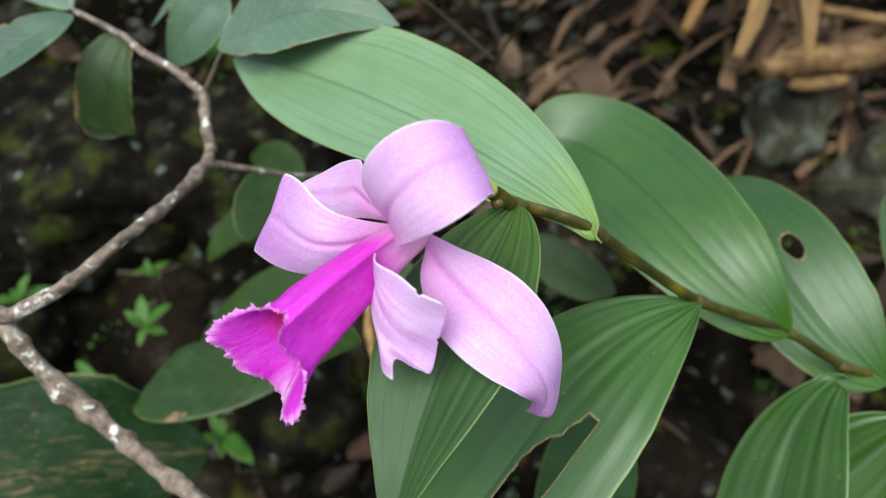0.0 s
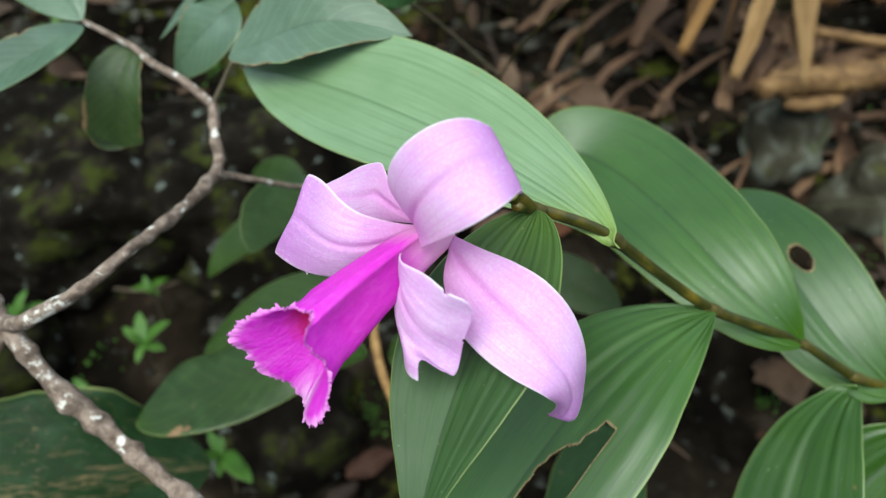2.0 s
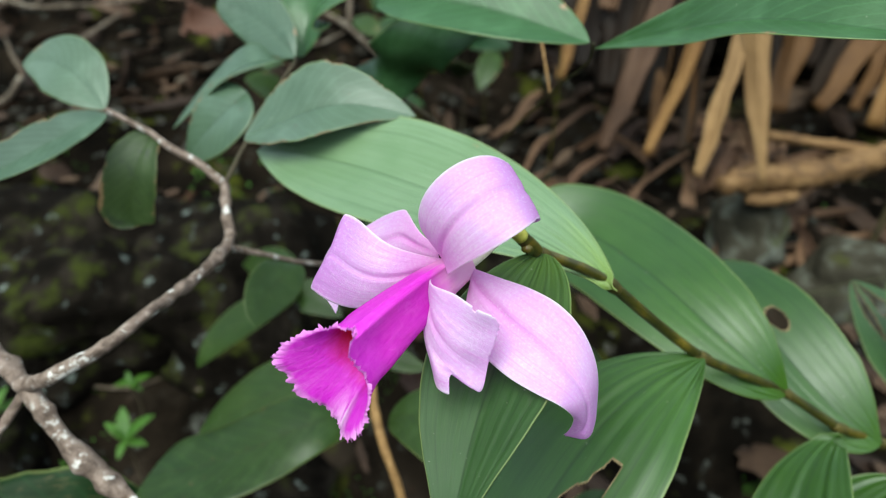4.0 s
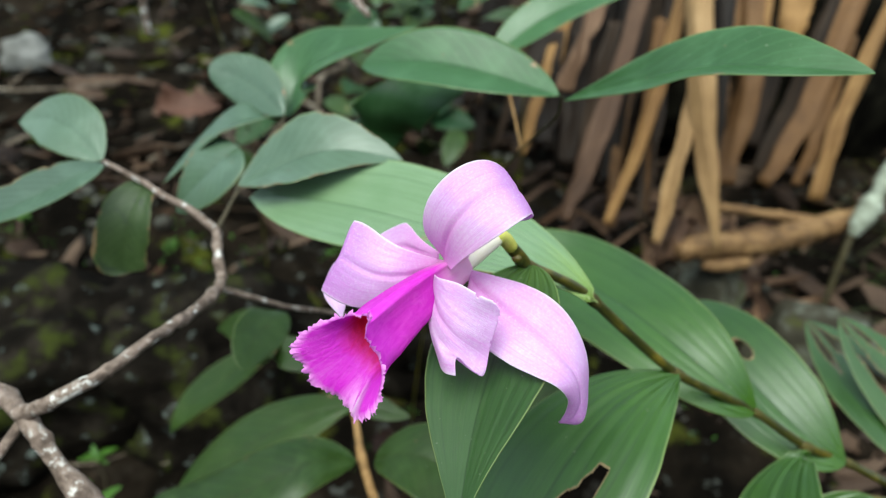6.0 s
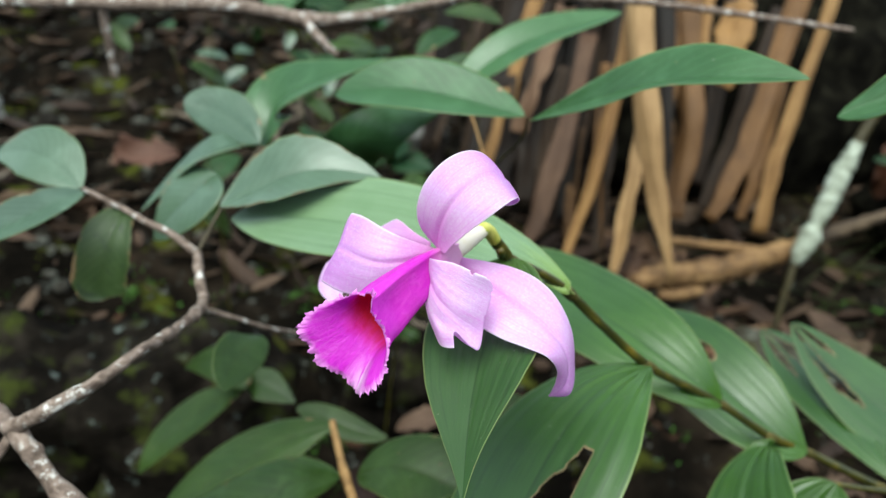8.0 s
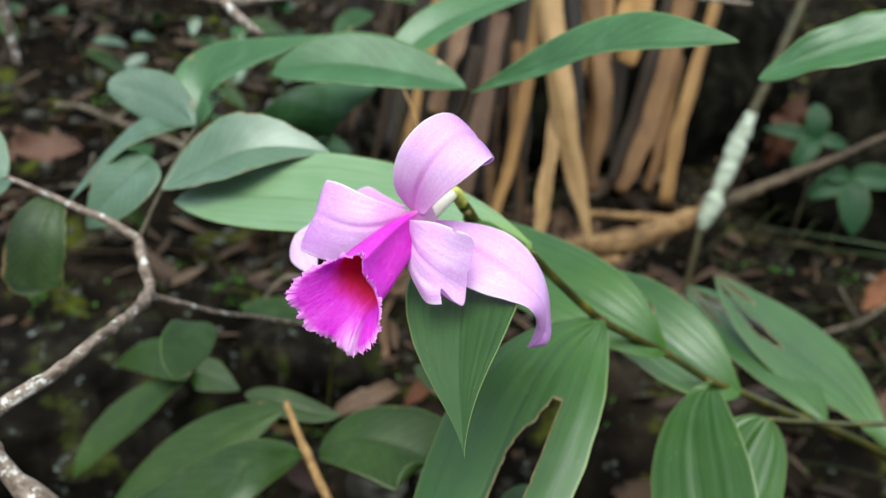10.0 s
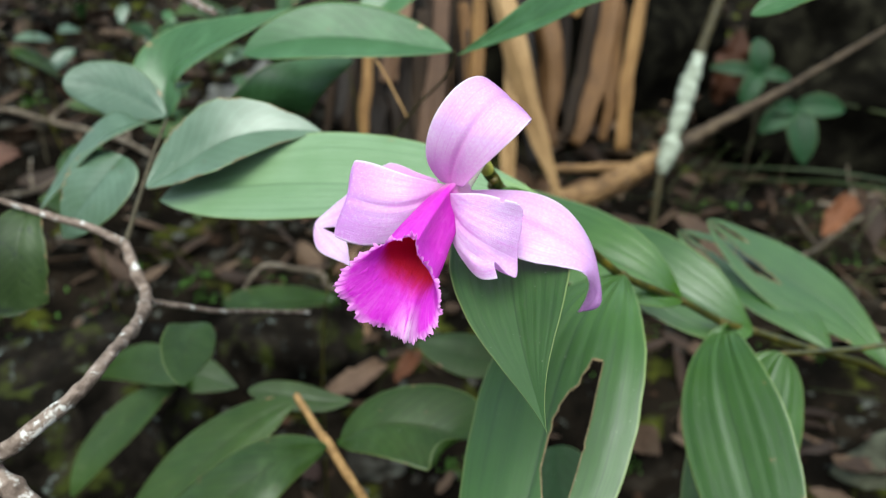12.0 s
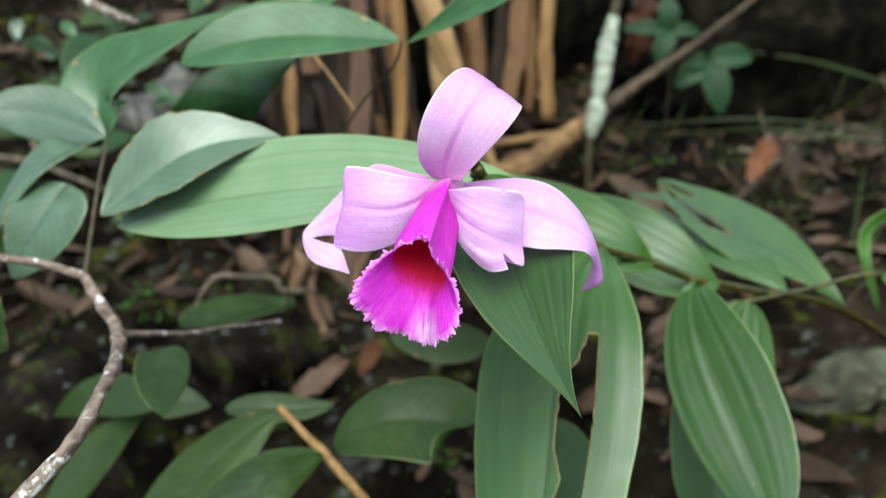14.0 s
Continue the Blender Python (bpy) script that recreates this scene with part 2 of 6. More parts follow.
def lip_material(name, inside):
    """u runs from the throat's bottom (0) to the frilled rim (1), v round it (0 at the top)."""
    n = Nodes(name)
    u, v = n.uv()
    obj = n.coords("Object")
    streak = n.noise(n.mapped(n.coords("UV"), (1.6, 9, 1)), 2.6, 5, 0.65, 1.2)
    crumple = n.noise(obj, 260, 5, 0.65, 0.6)
    c = n.mix(n.ramp(streak, [(0.35, (0, 0, 0)), (0.7, (1, 1, 1))]), (0.66, 0.018, 0.63), (0.76, 0.060, 0.72))
    c = n.mix(n.math("MULTIPLY", n.ramp(crumple, [(0.5, (0, 0, 0)), (0.75, (1, 1, 1))]), 0.35), c, (0.80, 0.15, 0.78))
    low = n.ramp(n.math("ABSOLUTE", n.math("SUBTRACT", v, 0.47)), [(0.0, (1, 1, 1)), (0.11, (0, 0, 0))])
    white = n.math("MULTIPLY", n.math("MULTIPLY", low, n.ramp(u, [(0.70, (0, 0, 0)), (0.86, (1, 1, 1))])), n.ramp(streak, [(0.30, (0, 0, 0)), (0.52, (1, 1, 1))]))
    c = n.mix(n.math("MULTIPLY", white, 0.9), c, (0.95, 0.80, 0.94))
    c = n.mix(n.ramp(n.math("ADD", u, n.math("MULTIPLY", crumple, 0.03)), [(0.93, (0, 0, 0)), (1.02, (0.6, 0.6, 0.6))]), c, (0.93, 0.52, 0.90))
    if inside:
        wob = n.math("ADD", u, n.math("MULTIPLY", n.math("SUBTRACT", streak, 0.5), 0.14))
        c = n.mix(n.ramp(wob, [(0.53, (1, 1, 1)), (0.70, (0, 0, 0))]), c, (0.72, 0.018, 0.07))
    else:
        c = n.mix(n.ramp(n.math("ADD", u, n.math("MULTIPLY", n.math("SUBTRACT", streak, 0.5), 0.2)), [(0.10, (1, 1, 1)), (0.30, (0, 0, 0))]), c, (0.90, 0.50, 0.80))
    veins = n.noise(n.mapped(n.coords("UV"), (1.2, 34, 1)), 2.0, 4, 0.7, 0.8)
    c = n.mix(n.math("MULTIPLY", n.ramp(veins, [(0.5, (0, 0, 0)), (0.7, (1, 1, 1))]), n.ramp(u, [(0.6, (0, 0, 0)), (0.95, (0.35, 0.35, 0.35) if inside else (0.1, 0.1, 0.1))])), c, (0.92, 0.45, 0.90))
    h = n.math("ADD", n.math("ADD", n.math("MULTIPLY", streak, 0.5), crumple), n.math("MULTIPLY", veins, 0.6))
    nm = n.bump(h, 0.6 if inside else 0.4, 0.001)
    return n.done(c, 0.5, 0.35, 0.42, c, nm)


M_PETAL, M_LIP, M_THROAT = petal_material("petal", 0.8), lip_material("lip", False), lip_material("throat", True)
M_SEPAL, M_TORN = petal_material("pale_sepal", 0.0), petal_material("pale_petal", 0.15)


def mottled(name, stops, scale, rough=0.75, bump=0.5, dist=0.004, spec=0.3, stretch=(1, 1, 1), detail=8.0, patches=None, which="Object"):
    """An earthy surface: a colour ramp over noise, and patches of a second kind."""
    n = Nodes(name)
    vec = n.mapped(n.coords(which), stretch)
    f = n.noise(vec, scale, detail, 0.62, 0.3)
    c = n.ramp(f, stops)
    if patches:
        for colour, pscale, lo, hi in patches:
            c = n.mix(n.ramp(n.noise(vec, pscale, 6, 0.62), [(lo, (0, 0, 0)), (hi, (1, 1, 1))]), c, colour)
    h = n.math("ADD", f, n.math("MULTIPLY", n.noise(vec, scale * 6, 4), 0.4))
    n.bump(h, bump, dist)
    return n.done(c, rough, spec)


M_STEM = mottled("orchid_stem", [(0.3, (0.013, 0.015, 0.002)), (0.52, (0.038, 0.036, 0.004)), (0.72, (0.12, 0.09, 0.010))], 60, 0.4, 0.25, 0.0008, 0.5, detail=4)
M_NODE = mottled("stem_node", [(0.3, (0.028, 0.027, 0.005)), (0.7, (0.10, 0.078, 0.018))], 200, 0.6, 0.3, 0.0006)
M_PEDICEL = mottled("pedicel", [(0.3, (0.72, 0.66, 0.42)), (0.7, (0.80, 0.72, 0.66))], 90, 0.45, 0.1, 0.0004)
M_PEDICEL_BASE = mottled("pedicel_sheath", [(0.3, (0.42, 0.42, 0.06)), (0.7, (0.62, 0.58, 0.16))], 120, 0.45, 0.1, 0.0004)
M_COLUMN = mottled("column", [(0.3, (0.82, 0.68, 0.8)), (0.7, (0.9, 0.82, 0.88))], 120, 0.4, 0.1, 0.0003)
M_BARK = mottled("twig_bark", [(0.25, (0.040, 0.027, 0.021)), (0.42, (0.125, 0.088, 0.070)), (0.6, (0.235, 0.175, 0.145)), (0.78, (0.42, 0.37, 0.34))], 150, 0.8, 0.7, 0.0018,
                 patches=[((0.56, 0.53, 0.50), 90, 0.57, 0.63), ((0.08, 0.05, 0.035), 60, 0.62, 0.7)])
M_PALETWIG = mottled("pale_twig", [(0.3, (0.04, 0.03, 0.02)), (0.55, (0.12, 0.09, 0.065)), (0.75, (0.4, 0.36, 0.3))], 40, 0.8, 0.5, 0.002)
M_STUB = mottled("stub_bark", [(0.3, (0.16, 0.085, 0.03)), (0.6, (0.33, 0.19, 0.075)), (0.8, (0.42, 0.28, 0.13))], 110, 0.7, 0.5, 0.001)
M_SHRUBTWIG = mottled("green_twig", [(0.3, (0.03, 0.025, 0.013)), (0.7, (0.085, 0.066, 0.04))], 130, 0.7, 0.4, 0.001)
M_SHEATH = mottled("pale_sheath", [(0.3, (0.16, 0.17, 0.125)), (0.55, (0.30, 0.325, 0.26)), (0.75, (0.50, 0.53, 0.46))], 40, 0.7, 0.4, 0.002, patches=[((0.16, 0.17, 0.1), 22, 0.6, 0.72)])
M_STALK = mottled("stalk", [(0.3, (0.016, 0.013, 0.005)), (0.7, (0.06, 0.046, 0.016))], 40, 0.6, 0.4, 0.002)
M_LOG = mottled("dry_wood", [(0.3, (0.035, 0.018, 0.007)), (0.5, (0.15, 0.080, 0.032)), (0.72, (0.30, 0.18, 0.078))], 9, 0.7, 0.5, 0.004, stretch=(1.2, 6, 6))
# darker copy of the dry wood: the far end's shadow is in the colour
M_SHADED_WOOD = mottled("shaded_wood", [(0.3, (0.016, 0.010, 0.006)), (0.5, (0.055, 0.036, 0.022)), (0.72, (0.13, 0.09, 0.055))], 9, 0.75, 0.5, 0.004, stretch=(1.2, 6, 6))
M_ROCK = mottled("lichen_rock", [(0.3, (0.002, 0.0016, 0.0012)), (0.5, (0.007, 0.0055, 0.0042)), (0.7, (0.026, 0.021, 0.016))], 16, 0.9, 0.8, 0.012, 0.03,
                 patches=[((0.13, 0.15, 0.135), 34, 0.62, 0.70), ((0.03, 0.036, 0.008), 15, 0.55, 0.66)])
M_LICHEN = mottled("grey_lichen_rock", [(0.3, (0.012, 0.01, 0.007)), (0.48, (0.04, 0.036, 0.026)), (0.6, (0.11, 0.115, 0.095)), (0.75, (0.24, 0.27, 0.24))], 11, 0.9, 0.6, 0.008, 0.03,
                   patches=[((0.045, 0.05, 0.01), 14, 0.56, 0.66)])
M_CRUMB = mottled("crumbs", [(0.3, (0.006, 0.005, 0.004)), (0.5, (0.022, 0.019, 0.015)), (0.72, (0.095, 0.095, 0.08))], 9, 0.9, 0.5, 0.003, 0.1)
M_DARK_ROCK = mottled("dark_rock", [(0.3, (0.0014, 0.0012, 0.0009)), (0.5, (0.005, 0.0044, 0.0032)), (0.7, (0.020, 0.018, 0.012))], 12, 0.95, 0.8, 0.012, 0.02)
M_PALE_ROCK = mottled("pale_rock", [(0.3, (0.08, 0.077, 0.07)), (0.6, (0.17, 0.165, 0.155)), (0.8, (0.3, 0.295, 0.285))], 14, 0.85, 0.6, 0.008)
M_FLAT_ROCK = mottled("mossy_grey_rock", [(0.3, (0.012, 0.011, 0.007)), (0.5, (0.050, 0.050, 0.034)), (0.7, (0.105, 0.108, 0.075))], 18, 0.9, 0.7, 0.006, 0.1)
# soil set darker than its own tone: shade under the plants is in the colour
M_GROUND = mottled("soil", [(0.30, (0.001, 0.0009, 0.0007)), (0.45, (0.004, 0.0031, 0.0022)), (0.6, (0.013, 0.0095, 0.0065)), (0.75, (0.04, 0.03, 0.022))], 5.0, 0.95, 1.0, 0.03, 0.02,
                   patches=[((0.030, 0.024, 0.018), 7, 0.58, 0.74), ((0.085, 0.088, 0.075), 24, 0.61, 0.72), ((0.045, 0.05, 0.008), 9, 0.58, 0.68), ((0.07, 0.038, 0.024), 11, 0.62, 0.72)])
# dim green of the unseen ring that blocks low light
M_RING = mottled("forest", [(0.3, (0.008, 0.014, 0.004)), (0.5, (0.03, 0.05, 0.014)), (0.7, (0.07, 0.10, 0.03))], 3.0, 0.9, 1.0, 0.1, 0.2)
M_GRASS = mottled("grass", [(0.3, (0.03, 0.05, 0.015)), (0.5, (0.07, 0.09, 0.03)), (0.7, (0.16, 0.13, 0.07))], 6, 0.6, 0.1, 0.001)
M_BLADE = mottled("long_grass", [(0.3, (0.008, 0.016, 0.003)), (0.5, (0.020, 0.032, 0.007)), (0.7, (0.05, 0.055, 0.018))], 9, 0.5, 0.1, 0.001)
M_DEAD_EDGE = mottled("dead_edge", [(0.3, (0.08, 0.05, 0.02)), (0.7, (0.32, 0.24, 0.13))], 300, 0.8, 0.3, 0.0005)


def dry_material(name, stops, random_shift=True, vary=1.0):
    """Dry fibrous strap or leaf: fibres along u, each piece its own tone."""
    n = Nodes(name)
    f = n.noise(n.mapped(n.coords("UV"), (1.2, 16, 1)), 2.5, 4, 0.6, 0.2)
    b = n.noise(n.coords("Object"), 7, 4, 0.6)
    c = n.ramp(n.math("ADD", n.math("MULTIPLY", f, 0.6), n.math("MULTIPLY", b, 0.4)), stops)
    info = n.add("ShaderNodeObjectInfo")
    geo = n.add("ShaderNodeNewGeometry")
    pick = info.outputs["Random"] if random_shift else geo.outputs["Random Per Island"]
    tone = n.ramp(pick, [(0.0, (0.22, 0.165, 0.13)), (0.45, (0.65, 0.54, 0.45)), (1.0, (1.2, 1.12, 1.0))])
    c = n.mix(vary, c, tone, "MULTIPLY")
    n.bump(f, 0.5, 0.003)
    return n.done(c, 0.65, 0.3)


M_FROND = dry_material("dry_frond", [(0.3, (0.09, 0.042, 0.012)), (0.5, (0.23, 0.122, 0.040)), (0.7, (0.42, 0.255, 0.10))], True, 0.4)
M_FROND_PALE = dry_material("pale_dry_frond", [(0.3, (0.12, 0.063, 0.024)), (0.5, (0.28, 0.165, 0.070)), (0.7, (0.48, 0.32, 0.16))], True, 0.15)
M_FROND_BROWN = dry_material("brown_dry_frond", [(0.3, (0.045, 0.020, 0.006)), (0.5, (0.125, 0.060, 0.020)), (0.7, (0.24, 0.13, 0.05))], True, 0.3)
# dark copy of the dry frond, with the shade between fronds in its colour
M_FROND_SHADE = dry_material("shaded_dry_frond", [(0.3, (0.007, 0.004, 0.002)), (0.5, (0.022, 0.012, 0.006)), (0.7, (0.055, 0.034, 0.018))])
M_LITTER = dry_material("leaf_litter", [(0.3, (0.025, 0.014, 0.008)), (0.5, (0.068, 0.042, 0.028)), (0.72, (0.18, 0.135, 0.10))], False)
M_STRAP = dry_material("broken_frond", [(0.3, (0.042, 0.022, 0.013)), (0.5, (0.12, 0.070, 0.043)), (0.72, (0.28, 0.19, 0.13))])
M_ORANGE = dry_material("orange_dead_leaf", [(0.3, (0.07, 0.026, 0.012)), (0.7, (0.2, 0.08, 0.032))])
M_REDDISH = dry_material("reddish_dead_leaf", [(0.3, (0.035, 0.016, 0.012)), (0.7, (0.11, 0.055, 0.04))])
M_PALE_LEAF = dry_material("pale_dead_leaf", [(0.3, (0.12, 0.08, 0.055)), (0.5, (0.25, 0.18, 0.13)), (0.7, (0.42, 0.33, 0.26))])

# ---- mesh helpers ----
def part(name, verts, faces, mat, parent=None, label="", uvs=None, solid=0.0, smooth=True, offset=0.0):
    """One mesh object, under a thing or part when given."""
    me = bpy.data.meshes.new(name)
    me.from_pydata([tuple(map(float, p)) for p in verts], [], faces)
    me.polygons.foreach_set("use_smooth", [smooth] * len(me.polygons))
    if uvs is not None:
        layer = me.uv_layers.new(name="UVMap")
        idx = np.empty(len(me.loops), dtype=np.int32)
        me.loops.foreach_get("vertex_index", idx)
        layer.data.foreach_set("uv", np.asarray(uvs, dtype=np.float32)[idx].ravel())
    me.materials.append(mat)
    me.update()
    ob = new(name, me)
    if parent is not None:
        ob.parent = parent
        ob.matrix_parent_inverse = Matrix.Translation(-BASE.get(parent.name, Vector()))
    if label:
        ob["label"] = label
    if solid:
        m = ob.modifiers.new("thickness", "SOLIDIFY")
        m.thickness, m.offset = solid, offset
    return ob


BASE = {}


def thing(name, at, label, category, group="", kind=""):
    """An Empty that holds the parts of one thing, at its base."""
    ob = new(name)
    ob.empty_display_size = 0.02
    ob.location = [float(c) for c in at]
    BASE[ob.name] = Vector(ob.location)
    return tagged(ob, label, category, group, kind)


def unit(v):
    return v / np.maximum(np.linalg.norm(v, axis=-1, keepdims=True), 1e-9)


def bez(P, u):
    u = u[:, None]
    return (1 - u) ** 3 * P[0] + 3 * u * (1 - u) ** 2 * P[1] + 3 * u * u * (1 - u) * P[2] + u ** 3 * P[3]


def dbez(P, u):
    u = u[:, None]
    return 3 * (1 - u) ** 2 * (P[1] - P[0]) + 6 * u * (1 - u) * (P[2] - P[1]) + 3 * u * u * (P[3] - P[2])


def grid_faces(nu, nv, keep=None, U=None, V=None):
    faces = []
    for i in range(nu - 1):
        for j in range(nv - 1):
            if keep is not None and not keep((U[i] + U[i + 1]) / 2, (V[j] + V[j + 1]) / 2):
                continue
            a = i * nv + j
            faces.append((a, a + 1, a + nv + 1, a + nv))
    return faces


def wobble(u, seed, freq, n=4):
    r = np.random.RandomState(seed)
    out = np.zeros_like(u)
    for k in range(n):
        out += np.sin(u * freq * (k + 1) * r.uniform(0.7, 1.3) + r.uniform(0, 6.3)) / (k + 1)
    return out / 2


def blade(name, P, N0, N1, width, a, b, fold, cup, mat, parent, label="", seed=0, ridges=5, plicate=0.0006, nu=44, nv=25, keep=None, rough_edge=0.02, solid=0.0005, wave=0.0, fade=1.6):
    """A leaf blade round a curved midrib P (four control points), facing N0 at its base and N1 at its tip."""
    P = np.array(P, float).reshape(4, 3)
    N0, N1 = np.array(N0, float), np.array(N1, float)
    U = (1 - np.cos(np.linspace(0, math.pi, nu))) / 2
    V = np.linspace(-1, 1, nv)
    M, T = bez(P, U), unit(dbez(P, U))
    N = N0 * (1 - U[:, None]) + N1 * U[:, None]
    N = unit(N - (N * T).sum(1, keepdims=True) * T)
    S = np.cross(T, N)
    a, b = abs(a) + 0.05, abs(b) + 0.05
    um = a / (a + b)
    hw = width * U ** a * (1 - U) ** b / (um ** a * (1 - um) ** b)
    verts, uvs = [], []
    eL, eR = 1 + rough_edge * wobble(U, seed, 14), 1 + rough_edge * wobble(U, seed + 1, 14)
    wv = wobble(U, seed + 2, 9)
    for i in range(nu):
        for j, v in enumerate(V):
            w = hw[i] * (eR[i] if v > 0 else eL[i])
            lift = w * (abs(v) * math.sin(fold) + cup * v * v)
            lift += plicate * (0.6 * math.cos(v * math.pi * ridges + seed) + 0.45 * math.cos(v * math.pi * ridges * 1.63 + seed * 2.3)) * min(1, w / 0.012) * 1.3 * max(0.12, 1.08 - U[i]) ** fade
            lift += wave * wv[i] * v * v * w
            verts.append(M[i] + S[i] * v * math.cos(fold) * w + N[i] * lift)
            uvs.append((U[i], 0.5 + 0.5 * v))
    ob = part(name, verts, grid_faces(nu, nv, keep, U, V), mat, parent, label, uvs, solid)
    if keep is not None:
        # dead brown rim along the eaten edges
        alive = np.array([[keep((U[i] + U[i + 1]) / 2, (V[j] + V[j + 1]) / 2) for j in range(nv - 1)] for i in range(nu - 1)])
        pad = np.pad(alive, 1, constant_values=True)
        near = ~(pad[:-2, 1:-1] & pad[2:, 1:-1] & pad[1:-1, :-2] & pad[1:-1, 2:])
        ob.data.materials.append(M_DEAD_EDGE)
        ob.data.polygons.foreach_set("material_index", near[alive].astype(np.int32).tolist())
    return ob


def leaf(name, q, mat, parent, label="", **more):
    """A blade from its numbers: midrib (12), facing at base and tip (3, 3), half width, base and tip taper, fold, cup."""
    return blade(name, q[:12], q[12:15], q[15:18], *q[18:23], mat, parent, label, **more)


def tube(name, pts, radii, mat, parent=None, label="", seed=0, n=10, rough=0.08, step=0.006, knots=()):
    """A bent round stem through pts, with a radius at each, uneven like grown wood."""
    pts, radii = np.array(pts, float), np.array(radii, float)
    seg = np.linalg.norm(np.diff(pts, axis=0), axis=1)
    acc = np.concatenate([[0], np.cumsum(seg)])
    m = max(6, int(acc[-1] / step))
    s = np.linspace(0, acc[-1], m)
    # Catmull-Rom through the points
    ext = np.vstack([2 * pts[0] - pts[1], pts, 2 * pts[-1] - pts[-2]])
    line, rad = [], []
    for d in s:
        k = min(len(seg) - 1, int(np.searchsorted(acc, d, side="right") - 1))
        t = (d - acc[k]) / max(seg[k], 1e-9)
        p0, p1, p2, p3 = ext[k:k + 4]
        line.append(0.5 * (2 * p1 + (p2 - p0) * t + (2 * p0 - 5 * p1 + 4 * p2 - p3) * t * t + (3 * p1 - p0 - 3 * p2 + p3) * t ** 3))
        r = radii[k] * (1 - t) + radii[k + 1] * t
        for at, size, high in knots:
            r *= 1 + high * math.exp(-((d - at * acc[-1]) / size) ** 2)
        rad.append(r)
    line = np.array(line)
    T = unit(np.gradient(line, axis=0))
    X = np.array([0.3, -0.5, 0.8])
    verts, uvs = [], []
    rs = np.random.RandomState(seed)
    off = rs.uniform(0, 50)
    for i in range(m):
        X = X - (X @ T[i]) * T[i]
        X = X / np.linalg.norm(X)
        Y = np.cross(T[i], X)
        for j in range(n):
            an = 2 * math.pi * j / n
            d = X * math.cos(an) + Y * math.sin(an)
            k = 1 + rough * 2 * noise.noise(Vector(line[i] * 90 + d * 0.8) + Vector((off, 0, 0)))
            verts.append(line[i] + d * rad[i] * k)
            uvs.append((i / m, j / n))
    faces = [(i * n + j, i * n + (j + 1) % n, (i + 1) * n + (j + 1) % n, (i + 1) * n + j) for i in range(m - 1) for j in range(n)]
    faces += [tuple(range(n))[::-1], tuple((m - 1) * n + j for j in range(n))]
    return part(name, verts, faces, mat, parent, label, uvs)


# ---- ground: one sheet, a bank that climbs behind the plants ----
def ground_height(x, y):
    back = max(0.0, y - 0.55)
    side = 0.5 - 0.5 * math.tanh((x - 0.35) * 2.5)
    z = -0.27 + back * (0.10 + 0.17 * side) + 0.10 * max(0.0, back - 1.6) ** 1.5
    z += max(0.0, -x - 0.55) * 0.12
    far = min(1.0, math.hypot(x, y - 1) / 25)
    p = Vector((x * 2.2, y * 2.2, 3.1))
    z += (1 - far) * (0.07 * noise.noise(p) + 0.035 * noise.noise(p * 2.7) + 0.018 * noise.noise(p * 7) + 0.009 * noise.noise(p * 17))
    if y < 0.3:
        z -= 0.03 * min(6, 0.3 - y)
    return min(z, 0.95 + 0.1 * noise.noise(p * 0.1))


def build_ground():
    near = np.arange(-2.2, 3.4001, 0.028)
    xs = np.concatenate([[-300, -80, -30, -14, -8, -5, -3.6, -2.8], near, [3.8, 4.6, 6, 9, 15, 30, 80, 300]])
    nearY = np.arange(0.0, 4.2001, 0.028)
    ys = np.concatenate([[-300, -80, -30, -12, -5, -2.5, -1.2, -0.6, -0.25], nearY, [4.6, 5.2, 6, 7, 8.5, 11, 15, 30, 80, 300]])
    verts = [(x, y, ground_height(x, y)) for y in ys for x in xs]
    return tagged(part("ground", verts, grid_faces(len(ys), len(xs)), M_GROUND), "forest soil bank with shade in its dark colour, lichen and moss patches", "ground", kind="structure")


build_ground()


def light_ring():
    """An unseen dim green ring added round the bank to block low sky light, open to the sky above."""
    verts, n, m = [], 96, 14
    for i in range(m):
        for j in range(n):
            a = 2 * math.pi * j / n
            d = Vector((math.cos(a), math.sin(a), i * 0.25))
            r = 6.5 + 1.2 * noise.noise(d * 3) + 0.5 * noise.noise(d * 9) - 0.05 * i
            high = 0.34 - 0.06 * d.y
            verts.append((0.3 + r * d.x, 1.0 + r * d.y, -2.2 + i * 0.85 * high * (1 + 0.15 * noise.noise(d * 4)) + 0.3 * noise.noise(d * 6)))
    faces = [(i * n + j, i * n + (j + 1) % n, (i + 1) * n + (j + 1) % n, (i + 1) * n + j) for i in range(m - 1) for j in range(n)]
    tagged(part("backdrop", verts, faces, M_RING, None, "", None, 0.1), "unseen dim green ring added around the bank to block low light", "forest", kind="structure")


light_ring()

# ---- the orchid ----
orchid = thing("orchid_plant", (0.84, 0.30, -0.30), "orchid plant with pleated green leaves and one pink flower", "orchid")
STEM = [(0.021, 0.214, 0.462), (0.030, 0.225, 0.452), (0.055, 0.232, 0.437), (0.071, 0.236, 0.424), (0.100, 0.242, 0.395), (0.136, 0.249, 0.362), (0.172, 0.257, 0.338),
        (0.205, 0.263, 0.317), (0.249, 0.260, 0.287), (0.290, 0.266, 0.264), (0.350, 0.252, 0.236), (0.430, 0.245, 0.195), (0.56, 0.25, 0.10), (0.72, 0.28, -0.05), (0.84, 0.30, -0.30)]
